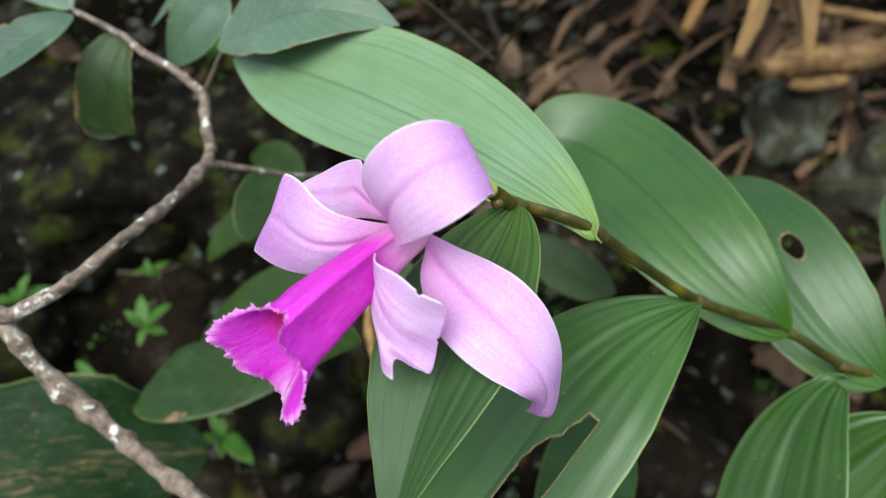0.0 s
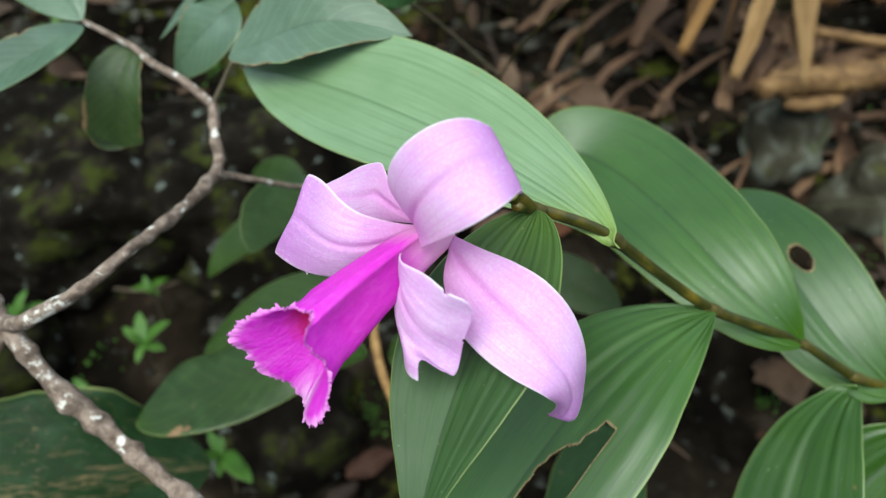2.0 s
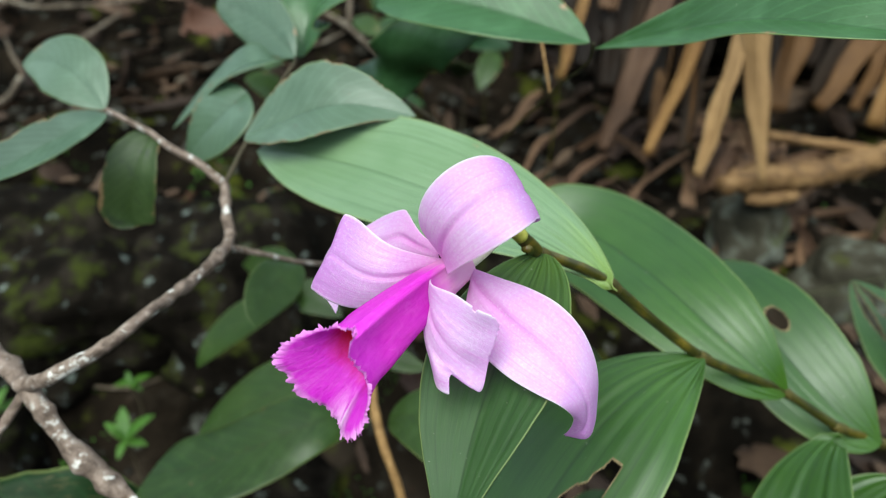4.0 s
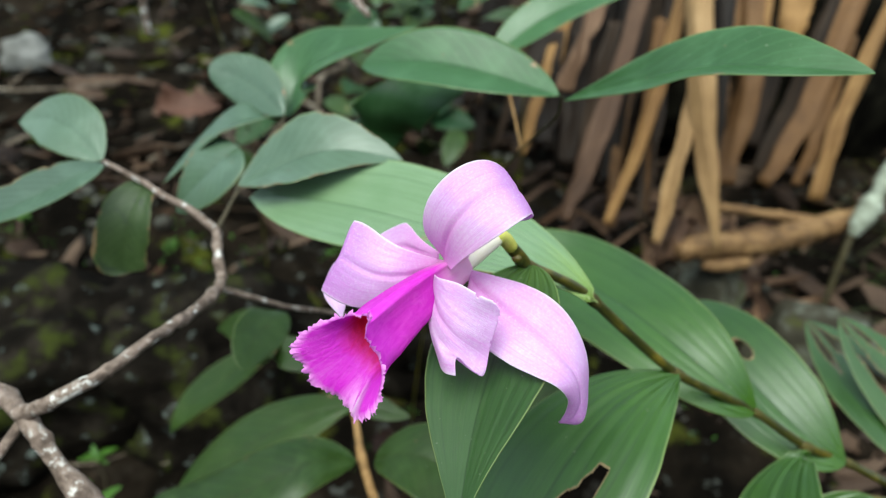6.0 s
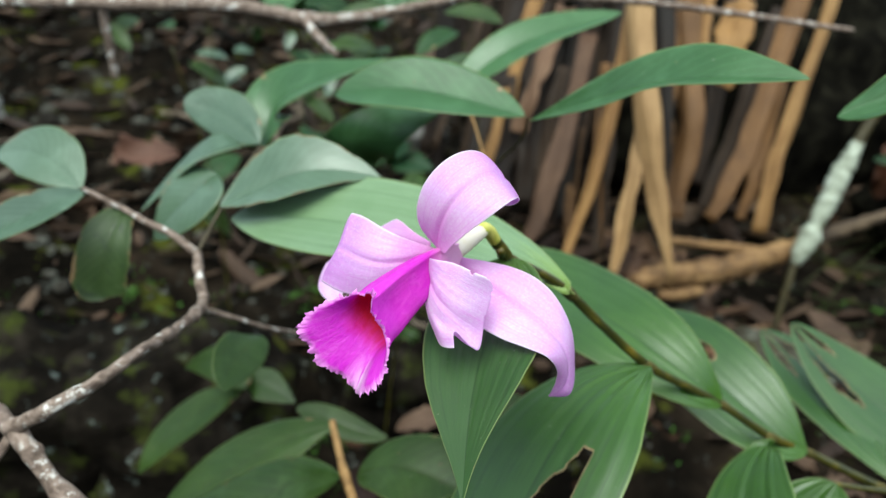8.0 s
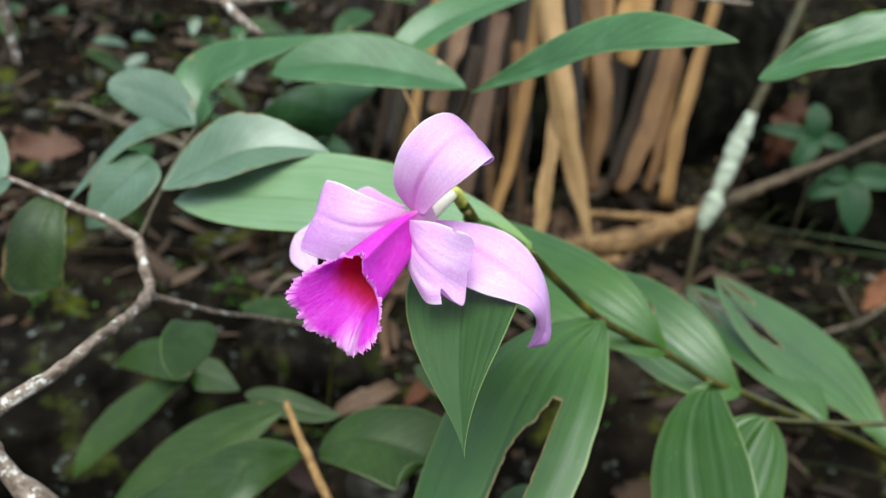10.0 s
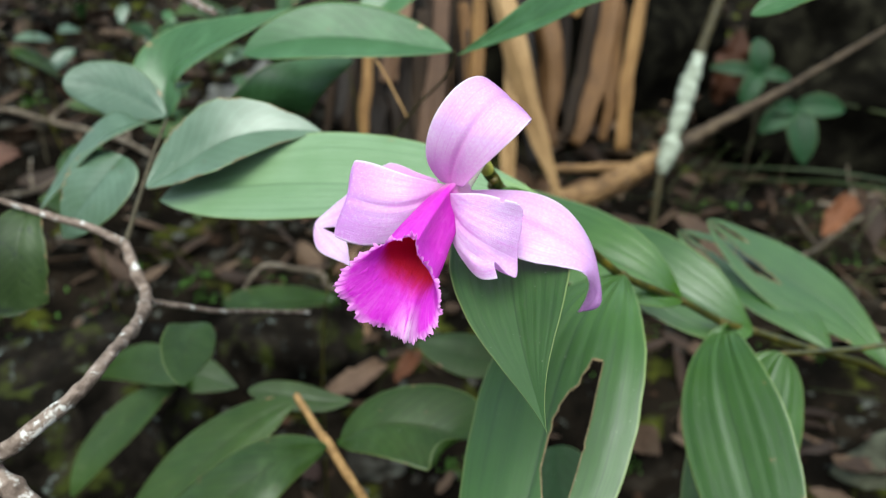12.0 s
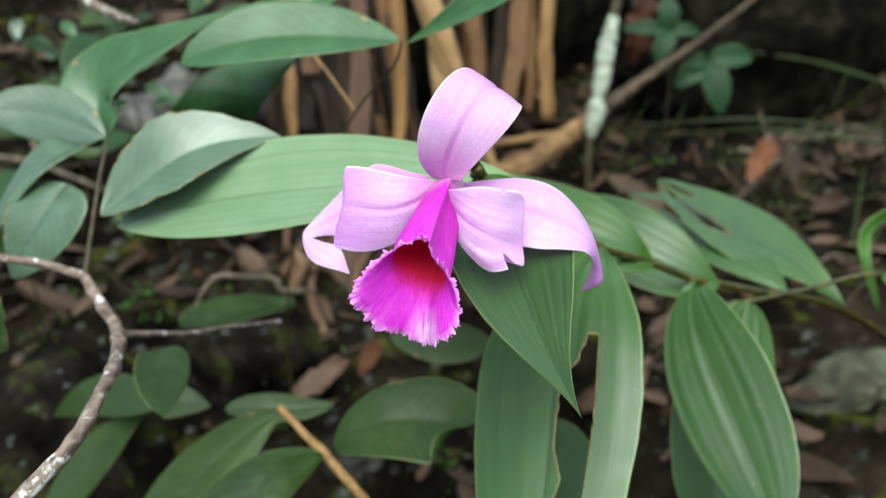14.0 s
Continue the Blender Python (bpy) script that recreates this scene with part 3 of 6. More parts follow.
tube("stem", STEM, [0.0022, 0.0026, 0.0026, 0.0028, 0.0028, 0.0029, 0.0029, 0.003, 0.003, 0.0031, 0.0032, 0.0034, 0.0036, 0.004, 0.0045], M_STEM, orchid, "olive green jointed stem", n=14, rough=0.05, step=0.004)
for at, r in ((1, 0.0030), (3, 0.0034), (5, 0.0035), (7, 0.0035), (8, 0.0036), (9, 0.0036), (10, 0.0037)):
    p, d = np.array(STEM[at]), unit(np.array(STEM[at + 1]) - np.array(STEM[at]))
    tube("node", [p - d * 0.007, p - d * 0.002, p + d * 0.002, p + d * 0.006], [r * 0.8, r, r * 1.02, r * 0.82], M_NODE, orchid, "brownish stem joint", n=14, rough=0.06, step=0.001)


def holes(spots):
    """Keeps faces outside the eaten places: (u, v, half length, half width)."""
    def keep(u, v):
        for cu, cv, ru, rv in spots:
            k = noise.noise(Vector((u * 30, v * 6, cu * 9))) * 0.35
            if ((u - cu) / ru) ** 2 + ((v - cv) / rv) ** 2 < 1 + k:
                return False
        return True
    return keep


def strips(gaps):
    """Keeps faces outside gaps eaten between the veins, from u on to the tip: (u, v, half width)."""
    def keep(u, v):
        for u0, v0, half in gaps:
            k = 0.25 * noise.noise(Vector((u * 25, v * 8, v0 * 7))) + 0.6 * noise.noise(Vector((math.floor(u * 16) * 1.37, v0 * 11, 0.4)))
            if u > u0 and abs(v - v0) < half * (min(1, (u - u0) * 9) + k):
                return False
        return True
    return keep


def eaten_strip(u, v):
    """The long gap eaten along a vein, straight on one side and ragged on the other."""
    if u < 0.41:
        return True
    ragged = float(np.interp(u, [0.41, 0.46, 0.50, 0.53, 0.58, 0.70, 0.76, 0.80, 1.0], [-0.36, -0.30, -0.24, -0.13, -0.07, -0.06, -0.2, -0.1, 0.0]))
    ragged += 0.03 * noise.noise(Vector((u * 40, 1.0, 0)))
    return not (-0.49 + 0.012 * noise.noise(Vector((u * 60, 5.0, 0))) < v < ragged)


def nibbled(seed, depth, side=0):
    """Keeps a leaf but for a worn, nibbled edge, on one side or on both."""
    def keep(u, v):
        k = noise.noise(Vector((u * 14, seed * 3.7, 0.0))) + 0.6 * noise.noise(Vector((u * 45, seed * 1.9, 4.0)))
        return side * v < 0 or abs(v) < 1 - depth * max(0.0, k)
    return keep


leaf("leaf", [0.0706, 0.2255, 0.4282, 0.0457, 0.2674, 0.4376, -0.0734, 0.3781, 0.4305, -0.138, 0.4199, 0.4065, -0.1731, 0.251, 0.0343, 0.0231, -0.3087, 0.3911, 0.0434, 1.1358, 0.9276, 0.2558, -0.0399], M_SHEEN, orchid, "broad pale green pleated leaf behind the flower", seed=1, nu=70, nv=61, ridges=9, plicate=0.0005)
leaf("leaf", [0.205, 0.261, 0.318, 0.134, 0.255, 0.382, 0.126, 0.432, 0.343, 0.061, 0.411, 0.352, -0.016, -0.652, 0.729, 0.152, -0.622, 0.773, 0.046, 0.657, 0.433, 0.147, -0.098], M_ORCHID, orchid, "", seed=2, nv=51, ridges=7, plicate=0.0002)
leaf("leaf", [0.283, 0.26, 0.27, 0.23, 0.272, 0.297, 0.209, 0.377, 0.33, 0.216, 0.433, 0.296, -0.108, -0.583, 0.8, -0.138, -0.621, 0.767, 0.041, 0.701, 0.772, 0.205, -0.04], M_ORCHID, orchid, "pleated green leaf with an eaten hole", seed=3, nu=220, nv=151, ridges=8, plicate=0.00022, keep=holes([(0.54, 0.29, 0.048, 0.15)]))
leaf("leaf", [0.393, 0.265, 0.215, 0.394, 0.338, 0.239, 0.391, 0.378, 0.246, 0.361, 0.442, 0.269, 0.07, -0.507, 0.856, 0.089, -0.461, 0.877, 0.044, 0.789, 0.715, 0.116, -0.128], M_ORCHID, orchid, "pleated green leaf with insect-eaten gaps", seed=4, nu=140, nv=91, plicate=0.0005, keep=strips([(0.46, 0.18, 0.19), (0.68, -0.45, 0.13)]))
leaf("leaf", [0.463, 0.246, 0.18, 0.446, 0.33, 0.25, 0.417, 0.336, 0.225, 0.358, 0.4, 0.299, 0.131, -0.571, 0.787, -0.007, -0.448, 0.897, 0.045, 0.8, 0.632, 0.128, -0.121], M_ORCHID, orchid, "pleated green leaf with insect-eaten gaps", seed=5, nu=140, nv=91, plicate=0.0005, keep=strips([(0.64, -0.28, 0.17), (0.80, 0.42, 0.13)]))
leaf("leaf", [0.0312, 0.2225, 0.4528, -0.0087, 0.1387, 0.4342, -0.0083, 0.1394, 0.4251, -0.0214, 0.0879, 0.4081, -0.2877, -0.4662, 0.7665, -0.4061, -0.5515, 0.4513, 0.0282, 0.5374, 1.3304, 0.2646, 0.0041], M_TENDER, orchid, "pleated green leaf hanging under the flower", seed=6, nu=80, nv=61, ridges=9, plicate=0.0003)
leaf("leaf", [0.1362, 0.2463, 0.3635, 0.0511, 0.2028, 0.3793, 0.0483, 0.1819, 0.3204, -0.0423, 0.1058, 0.2608, -0.3981, -0.2078, 0.3575, -0.3925, -0.1351, 0.5886, 0.0497, 0.7262, 0.5457, 0.085, -0.1578], M_ORCHID, orchid, "pleated green leaf with an eaten gap", seed=7, nu=240, nv=161, ridges=6, plicate=0.0005, fade=2.6, keep=eaten_strip)
leaf("leaf", [0.2492, 0.2555, 0.2866, 0.182, 0.2152, 0.3048, 0.1965, 0.1606, 0.2335, 0.1484, 0.0975, 0.2124, -0.6448, -0.4737, 0.0892, -0.5199, -0.4906, 0.1689, 0.036, 0.9086, 0.6574, 0.10, -0.06], M_ORCHID, orchid, "", seed=8, nu=60, nv=61, ridges=5, plicate=0.00035, fade=1.2)


# ---- the flower, a part of the orchid ----
flower = new("flower")
flower.parent = orchid
flower.matrix_parent_inverse = Matrix.Translation(-BASE[orchid.name])
flower.location = (0.028, 0.222, 0.455)
BASE[flower.name] = Vector(flower.location)
flower["label"] = "lilac-pink orchid flower with a magenta frilled lip"


def bezier(C, u):
    """A Bezier curve of any degree through its control points."""
    C, n = np.array(C, float), len(C) - 1
    return sum((math.comb(n, k) * (u ** k * (1 - u) ** (n - k))[:, None] * C[k] for k in range(n + 1)), np.zeros((len(u), 3)))


def spline(P, u):
    """A smooth curve through points, evenly run."""
    P = np.array(P, float)
    acc = np.concatenate([[0], np.cumsum(np.linalg.norm(np.diff(P, axis=0), axis=1))])
    ext = np.vstack([2 * P[0] - P[1], P, 2 * P[-1] - P[-2]])
    out = []
    for d in u * acc[-1]:
        k = min(len(P) - 2, int(np.searchsorted(acc, d, side="right") - 1))
        t = (d - acc[k]) / (acc[k + 1] - acc[k])
        p0, p1, p2, p3 = ext[k:k + 4]
        out.append(0.5 * (2 * p1 + (p2 - p0) * t + (2 * p0 - 5 * p1 + 4 * p2 - p3) * t * t + (3 * p1 - p0 - 3 * p2 + p3) * t ** 3))
    return np.array(out)


FRONT = np.array((-0.07, -0.08, 0.62))


def sheet(name, guides, label="", seed=0, bulge=0.0, groove=0.0012, ruffle=0.0005, roll=0.0, turn=150, nu=64, nv=49, mat=None, keep=None, waves=5.0):
    """A petal spanned between guide curves that run from its base to its end: (v, curve) with v from -1 to 1.
    bulge: how far its middle stands towards the front; roll: the radius by which its end rolls over backwards."""
    U, V = np.linspace(0, 1, nu), np.linspace(-1, 1, nv)
    vs = np.array([g[0] for g in guides])
    G = np.array([g[1](U) for g in guides])
    S, slope = np.zeros((nu, nv, 3)), np.gradient(G, vs, axis=0)
    for j, v in enumerate(V):
        k = min(len(vs) - 2, int(np.searchsorted(vs, v, side="right") - 1))
        w = vs[k + 1] - vs[k]
        t = (v - vs[k]) / w
        S[:, j] = ((2 * t ** 3 - 3 * t * t + 1) * G[k] + (t ** 3 - 2 * t * t + t) * w * slope[k] + (3 * t * t - 2 * t ** 3) * G[k + 1] + (t ** 3 - t * t) * w * slope[k + 1])
    du, dv = np.gradient(S, axis=0), np.gradient(S, axis=1)
    N = unit(np.cross(du, dv))
    if ((FRONT - S[nu // 2, nv // 2]) * N[nu // 2, nv // 2]).sum() < 0:
        N = -N
    side = np.linalg.norm(S[:, -1] - S[:, 0], axis=1) / 2
    for i in range(nu):
        for j in range(nv):
            v, p = V[j], S[i, j]
            h = bulge * (1 - v * v) * math.sin(math.pi * min(0.96, 0.05 + U[i])) ** 0.7
            h -= groove * math.exp(-(v * side[i] / 0.0016) ** 2) * min(1, U[i] * 6) * (1 - 0.6 * U[i])
            h += ruffle * (noise.noise(Vector(p * 75) + Vector((seed, 0, 0))) + math.sin(U[i] * waves * 2 + seed) * v * v * min(1, U[i] * 3))
            h += 0.00010 * noise.noise(Vector((U[i] * 2.2, v * side[i] * 700, seed * 3.3)))
            S[i, j] = p + N[i, j] * h
    rows = [S[i] for i in range(nu)]
    us = list(U * (0.88 if roll else 1.0))
    if roll:
        end, mid = rows[-1], rows[-1].mean(0)
        T = unit(unit(rows[-1] - rows[-4]).mean(0))
        n = unit(N[-1].mean(0) - (N[-1].mean(0) @ T) * T)
        for q in np.linspace(0.08, 1, 12):
            an = q * radians(turn)
            rows.append(mid + (end - mid) * (1 - 0.4 * q * q) + T * roll * math.sin(an) - n * roll * (1 - math.cos(an)))
            us.append(0.88 + 0.12 * q)
    uvs = [(u, 0.5 + 0.5 * v) for u in us for v in V]
    return part(name, np.concatenate(rows), grid_faces(len(rows), nv, keep, np.array(us), V), mat or M_PETAL, flower, label, uvs, 0.0005)


def curve(C):
    return lambda u: bezier(C, u)


def along(P):
    return lambda u: spline(P, u)


def between(f, g, k, end, power=2.0):
    """A guide between two others, drawn to its own end point."""
    def h(u):
        c = f(u) * (1 - k) + g(u) * k
        return c + (np.array(end) - c[-1]) * (u ** power)[:, None]
    return h


# the upright sepal, rolled over at its end
D_LEFT = curve([(-0.0167, 0.1941, 0.4745), (-0.0325, 0.1875, 0.4913), (-0.0318, 0.179, 0.5081), (-0.02, 0.1768, 0.5234), (-0.0061, 0.1808, 0.5295), (0.0048, 0.1842, 0.5202)])
D_RIGHT = curve([(-0.0161, 0.1715, 0.4792), (-0.0099, 0.1585, 0.4947), (-0.0014, 0.1527, 0.5042), (0.0063, 0.1543, 0.5083), (0.0113, 0.1603, 0.5088), (0.015, 0.1676, 0.5068)])
sheet("dorsal_sepal", [(-1, D_LEFT), (1, D_RIGHT)], "upright lilac sepal rolled over at its end", 1, 0.0016, 0.0012, 0.0004, 0.0045, 170)
# the broad side sepal with its hooked tip
S_UP = along([(-0.0048, 0.188, 0.4699), (0.0052, 0.1797, 0.4711), (0.0167, 0.1729, 0.4707), (0.0278, 0.1675, 0.4664), (0.0367, 0.1624, 0.4571), (0.0418, 0.1559, 0.4448), (0.0427, 0.1488, 0.4318), (0.0412, 0.1435, 0.4235), (0.0388, 0.1422, 0.4196), (0.0352, 0.1446, 0.4172), (0.0316, 0.1474, 0.4160)])
S_LOW = along([(-0.006, 0.184, 0.4665), (-0.0078, 0.1782, 0.4619), (-0.0080, 0.1738, 0.4591), (-0.0061, 0.1668, 0.4548), (-0.0024, 0.1591, 0.4498), (0.0060, 0.1490, 0.4476), (0.0150, 0.1410, 0.4468), (0.0245, 0.1372, 0.4435), (0.0308, 0.1393, 0.4354), (0.0322, 0.1430, 0.4265), (0.0316, 0.1472, 0.4163)])
sheet("lateral_sepal", [(-1, S_LOW), (1, S_UP)], "broad lilac sepal with a hooked purple tip", 2, 0.0028, 0.0012, 0.0004)
# the other side sepal, behind the petal
O_UP = along([(-0.0188, 0.1942, 0.4758), (-0.0253, 0.2009, 0.478), (-0.0289, 0.2086, 0.4791), (-0.0311, 0.2164, 0.4787), (-0.0334, 0.2234, 0.4765), (-0.042, 0.2333, 0.4668), (-0.0501, 0.2365, 0.4594), (-0.0614, 0.2393, 0.4509), (-0.0686, 0.2385, 0.4453), (-0.0724, 0.2197, 0.4406), (-0.0629, 0.1981, 0.4393)])
O_LOW = along([(-0.0185, 0.1935, 0.471), (-0.034, 0.205, 0.462), (-0.0438, 0.2078, 0.4538), (-0.0530, 0.2195, 0.4478), (-0.0600, 0.2300, 0.4458), (-0.0660, 0.2330, 0.4450), (-0.0630, 0.2260, 0.4448), (-0.0600, 0.2130, 0.4455), (-0.0629, 0.1981, 0.4393)])
sheet("lateral_sepal", [(-1, O_LOW), (1, O_UP)], "pale lilac sepal curling behind the petal", 3, 0.002, 0.0012, 0.0003, mat=M_SEPAL)
# the broad petal with an upturned corner
P_LOW = curve([(-0.0184, 0.1864, 0.4729), (-0.0337, 0.1796, 0.4612), (-0.0473, 0.1773, 0.4531), (-0.0594, 0.1813, 0.4527), (-0.0705, 0.1894, 0.4596)])
P_TOP = curve([(-0.0184, 0.1875, 0.4755), (-0.030, 0.181, 0.482), (-0.0475, 0.178, 0.489), (-0.047, 0.1955, 0.4895), (-0.0555, 0.1983, 0.4897)])
sheet("petal", [(-1, P_LOW), (0, between(P_LOW, P_TOP, 0.5, (-0.0617, 0.1912, 0.4758), 1.5)), (1, P_TOP)], "broad lilac petal with an upturned corner", 4, 0.0022, 0.0010, 0.0005, 0.0012, 80)
# the torn petal: a narrow split lobe and a broad one
T_LEFT = curve([(-0.023, 0.1764, 0.4762), (-0.0245, 0.1653, 0.4593), (-0.026, 0.1559, 0.4475), (-0.0234, 0.1469, 0.4448), (-0.0165, 0.1378, 0.4504)])
T_TOP = curve([(-0.0227, 0.1777, 0.4752), (-0.0237, 0.1653, 0.4797), (-0.0203, 0.1569, 0.4835), (-0.0112, 0.1519, 0.4817), (0.0022, 0.1489, 0.4757)])


def chewed(u, v):
    """The nibbled rim of the torn petal."""
    if u > 0.9 and v > 0.76 and ((u - 0.9) / 0.1) ** 2 + ((v - 0.76) / 0.24) ** 2 > 1:
        return False
    return not (v > 0.9 and ((u - 0.80) / 0.022) ** 2 + ((v - 1.0) / 0.07) ** 2 < 1) and not (u > 0.99 and v > -0.3 and noise.noise(Vector((v * 6, 2.0, 0))) > 0.3)


sheet("petal", [(-1, T_LEFT), (-0.74, between(T_LEFT, T_TOP, 0.13, (-0.0159, 0.1418, 0.4556), 3)), (-0.38, between(T_LEFT, T_TOP, 0.31, (-0.0066, 0.1440, 0.4448), 3)), (0.3, between(T_LEFT, T_TOP, 0.65, (-0.0012, 0.1482, 0.4600), 3)), (1, T_TOP)],
      "lilac petal with a torn edge", 5, 0.0016, 0.0008, 0.0011, nu=110, nv=91, mat=M_TORN, keep=chewed)



def lip():
    """The trumpet: a rolled sheet whose edges overlap on top, flaring below into a crumpled face with a toothed rim."""
    C = np.array((-0.0579, 0.142, 0.4522))
    H = [((0.0015, 0.0044, 0.0229), (-0.0133, 0.0108, -0.0027)), ((0.0043, -0.0011, -0.0004), (-0.0006, -0.0008, 0.0013)), ((0.0021, -0.0007, -0.0012), (0.0042, 0.0015, -0.0006))]
    base = np.array((-0.0080, 0.1905, 0.4695))
    bend = np.array((-0.0275, 0.1690, 0.4712))
    axis = unit(C - base)
    nt, ns = 421, 64
    for layer, (name, mat) in enumerate((("lip_outside", M_LIP), ("lip_inside", M_THROAT))):
        verts, uvs = [], []
        for i in range(ns):
            s = i / (ns - 1)
            a = 1 - (1 - s) ** 1.7
            ax = (1 - a) ** 2 * base + 2 * a * (1 - a) * bend + a * a * C
            tube_g = 0.30 + 0.30 * min(1, s / 0.55) ** 0.9
            side = tube_g + (0.40 * ((s - 0.64) / 0.36) ** 1.25 if s > 0.64 else 0)
            top = 0.30 + 0.70 * a ** 1.15
            for j in range(nt):
                v = j / (nt - 1)
                th = -0.10 + (2 * math.pi + 0.28) * v
                r = sum((math.cos((k + 1) * th) * np.array(h0) + math.sin((k + 1) * th) * np.array(h1) for k, (h0, h1) in enumerate(H)), np.zeros(3))
                d = r / max(np.linalg.norm(r), 1e-6)
                w = max(0.0, math.cos(th)) ** 3
                g = side * (1 - w) + top * w
                edge = max(0.0, (s - 0.72) / 0.28)
                teeth = max(0.0, (s - 0.92) / 0.08) ** 1.5
                q = Vector((math.cos(th), math.sin(th), 0.0))
                ripple = 0.0034 * noise.noise(q * 1.9 + Vector((0, 0, 9.0 + s))) + 0.0022 * noise.noise(q * 4.6 + Vector((0, 0, 2.0 + 2 * s)))
                lace = 0.0016 * noise.noise(q * 7 + Vector((0, 0, 4.0))) + 0.0020 * abs(noise.noise(q * 17 + Vector((0, 0, 7.0)))) + 0.0016 * noise.noise(q * 40)
                p = ax + r * g + axis * ripple * edge ** 2 + d * (lace * teeth + 0.35 * ripple * edge ** 2) + axis * 0.0012 * teeth * noise.noise(q * 20 + Vector((0, 0, 3.0)))
                k = Vector(p * 1000)
                p = p + (d * 0.5 + axis * 0.6) * (0.0010 * noise.noise(k * 0.16) + 0.0006 * noise.noise(k * 0.42)) * (0.25 + edge)
                # the outer edge of the overlap stands off, the inner one tucks under
                over = max(0.0, (th - 2 * math.pi + 0.30) / 0.48)
                under = max(0.0, (0.14 - th) / 0.24)
                lift = (0.0018 + 0.0008 * noise.noise(Vector((s * 26, 3.0, 0)))) * over * over * min(1.0, s * 1.6) - 0.0010 * under * min(1.0, s * 2)
                p = p + d * lift
                if layer:
                    p = p - d * 0.0004 * (1 - 0.6 * edge) + axis * 0.0003 * edge
                verts.append(p)
                uvs.append((s, v))
        part(name, verts, grid_faces(ns, nt), mat, flower, "magenta trumpet lip with a frilled edge" if layer == 0 else "deep red throat of the lip", uvs)


lip()
tube("pedicel", [(-0.0150, 0.1862, 0.4700), (-0.0049, 0.1950, 0.4712), (0.0033, 0.2025, 0.4738), (0.0095, 0.2085, 0.4750)], [0.0046, 0.0044, 0.0040, 0.0036], M_PEDICEL, flower, "cream-white flower stalk", n=18, rough=0.03, step=0.0012)
tube("pedicel_bend", [(0.0085, 0.2076, 0.4750), (0.0113, 0.2108, 0.4752), (0.0145, 0.2135, 0.4727), (0.0190, 0.2165, 0.4665)], [0.0037, 0.0037, 0.0037, 0.0034], M_PEDICEL_BASE, flower, "yellow bend of the flower stalk", n=18, rough=0.03, step=0.0012)
tube("pedicel_sheath", [(0.0184, 0.2161, 0.4673), (0.0196, 0.2169, 0.4656), (0.0225, 0.2186, 0.4618), (0.0281, 0.2219, 0.4548)], [0.0031, 0.0034, 0.0034, 0.0030], M_STEM, flower, "olive brown sheath of the flower stalk", n=18, rough=0.05, step=0.0012)
tube("column", [(-0.014, 0.1868, 0.4705), (-0.019, 0.180, 0.4725), (-0.025, 0.172, 0.4735)], [0.0022, 0.0026, 0.0022], M_COLUMN, flower, "white column of the flower", n=14, rough=0.04, step=0.001)

# ---- a second shoot of the orchid, beside it ----
shoot = thing("orchid_shoot", (0.66, 0.18, -0.30), "slender green orchid shoot with a hanging leaf", "orchid")
tube("stem", [(0.285, 0.245, 0.258), (0.299, 0.244, 0.252), (0.364, 0.236, 0.241), (0.456, 0.215, 0.232), (0.55, 0.19, 0.18), (0.62, 0.18, 0.0), (0.66, 0.18, -0.30)], [0.0015, 0.002, 0.0022, 0.0024, 0.0026, 0.003, 0.003], M_STEM, shoot, "thin green stem", 17, 10, 0.05, 0.004)
blade("leaf", (0.452, 0.212, 0.232, 0.462, 0.19, 0.232, 0.455, 0.175, 0.20, 0.442, 0.168, 0.172), (-0.3, -0.8, 0.5), (-0.5, -0.8, 0.2), 0.010, 0.5, 1.0, 0.3, 0.0, M_WEED, shoot, "yellow-green pointed leaf", 18, 3, 0.0003)
blade("leaf", (0.47, 0.19, 0.19, 0.46, 0.17, 0.182, 0.44, 0.15, 0.168, 0.41, 0.135, 0.15), (-0.2, -0.6, 0.8), (-0.2, -0.6, 0.8), 0.007, 0.6, 0.9, 0.4, 0.0, M_WEED, shoot, "yellow-green pointed leaf", 19, 3, 0.0003)
leaf("leaf", [0.295, 0.239, 0.257, 0.256, 0.224, 0.201, 0.203, 0.194, 0.16, 0.189, 0.168, 0.107, -0.266, -0.792, 0.537, -0.305, -0.757, 0.569, 0.043, 0.446, 0.584, 0.141, -0.105], M_ORCHID, shoot, "", seed=9, nu=60, nv=61, ridges=5, plicate=0.0003, fade=1.9)


# ---- the grey twig with its shrub leaves ----
shrub = thing("shrub_branch", (-0.33, 0.325, 0.352), "grey-barked shrub branch with dull green oval leaves", "shrub")
tube("branch", [(-0.33, 0.325, 0.352), (-0.281, 0.285, 0.345), (-0.246, 0.252, 0.344), (-0.222, 0.232, 0.318), (-0.205, 0.224, 0.302), (-0.185, 0.211, 0.289), (-0.150, 0.189, 0.279), (-0.11, 0.165, 0.268)],
     [0.005, 0.005, 0.0052, 0.0049, 0.0052, 0.0050, 0.0046, 0.0045], M_BARK, shrub, "rough grey bark with pale patches", 3, 18, 0.2, 0.0016, [(0.55, 0.006, 0.5), (0.72, 0.004, 0.3), (0.84, 0.004, 0.25), (0.44, 0.003, 0.2), (0.62, 0.005, 0.25), (0.29, 0.006, 0.3)])
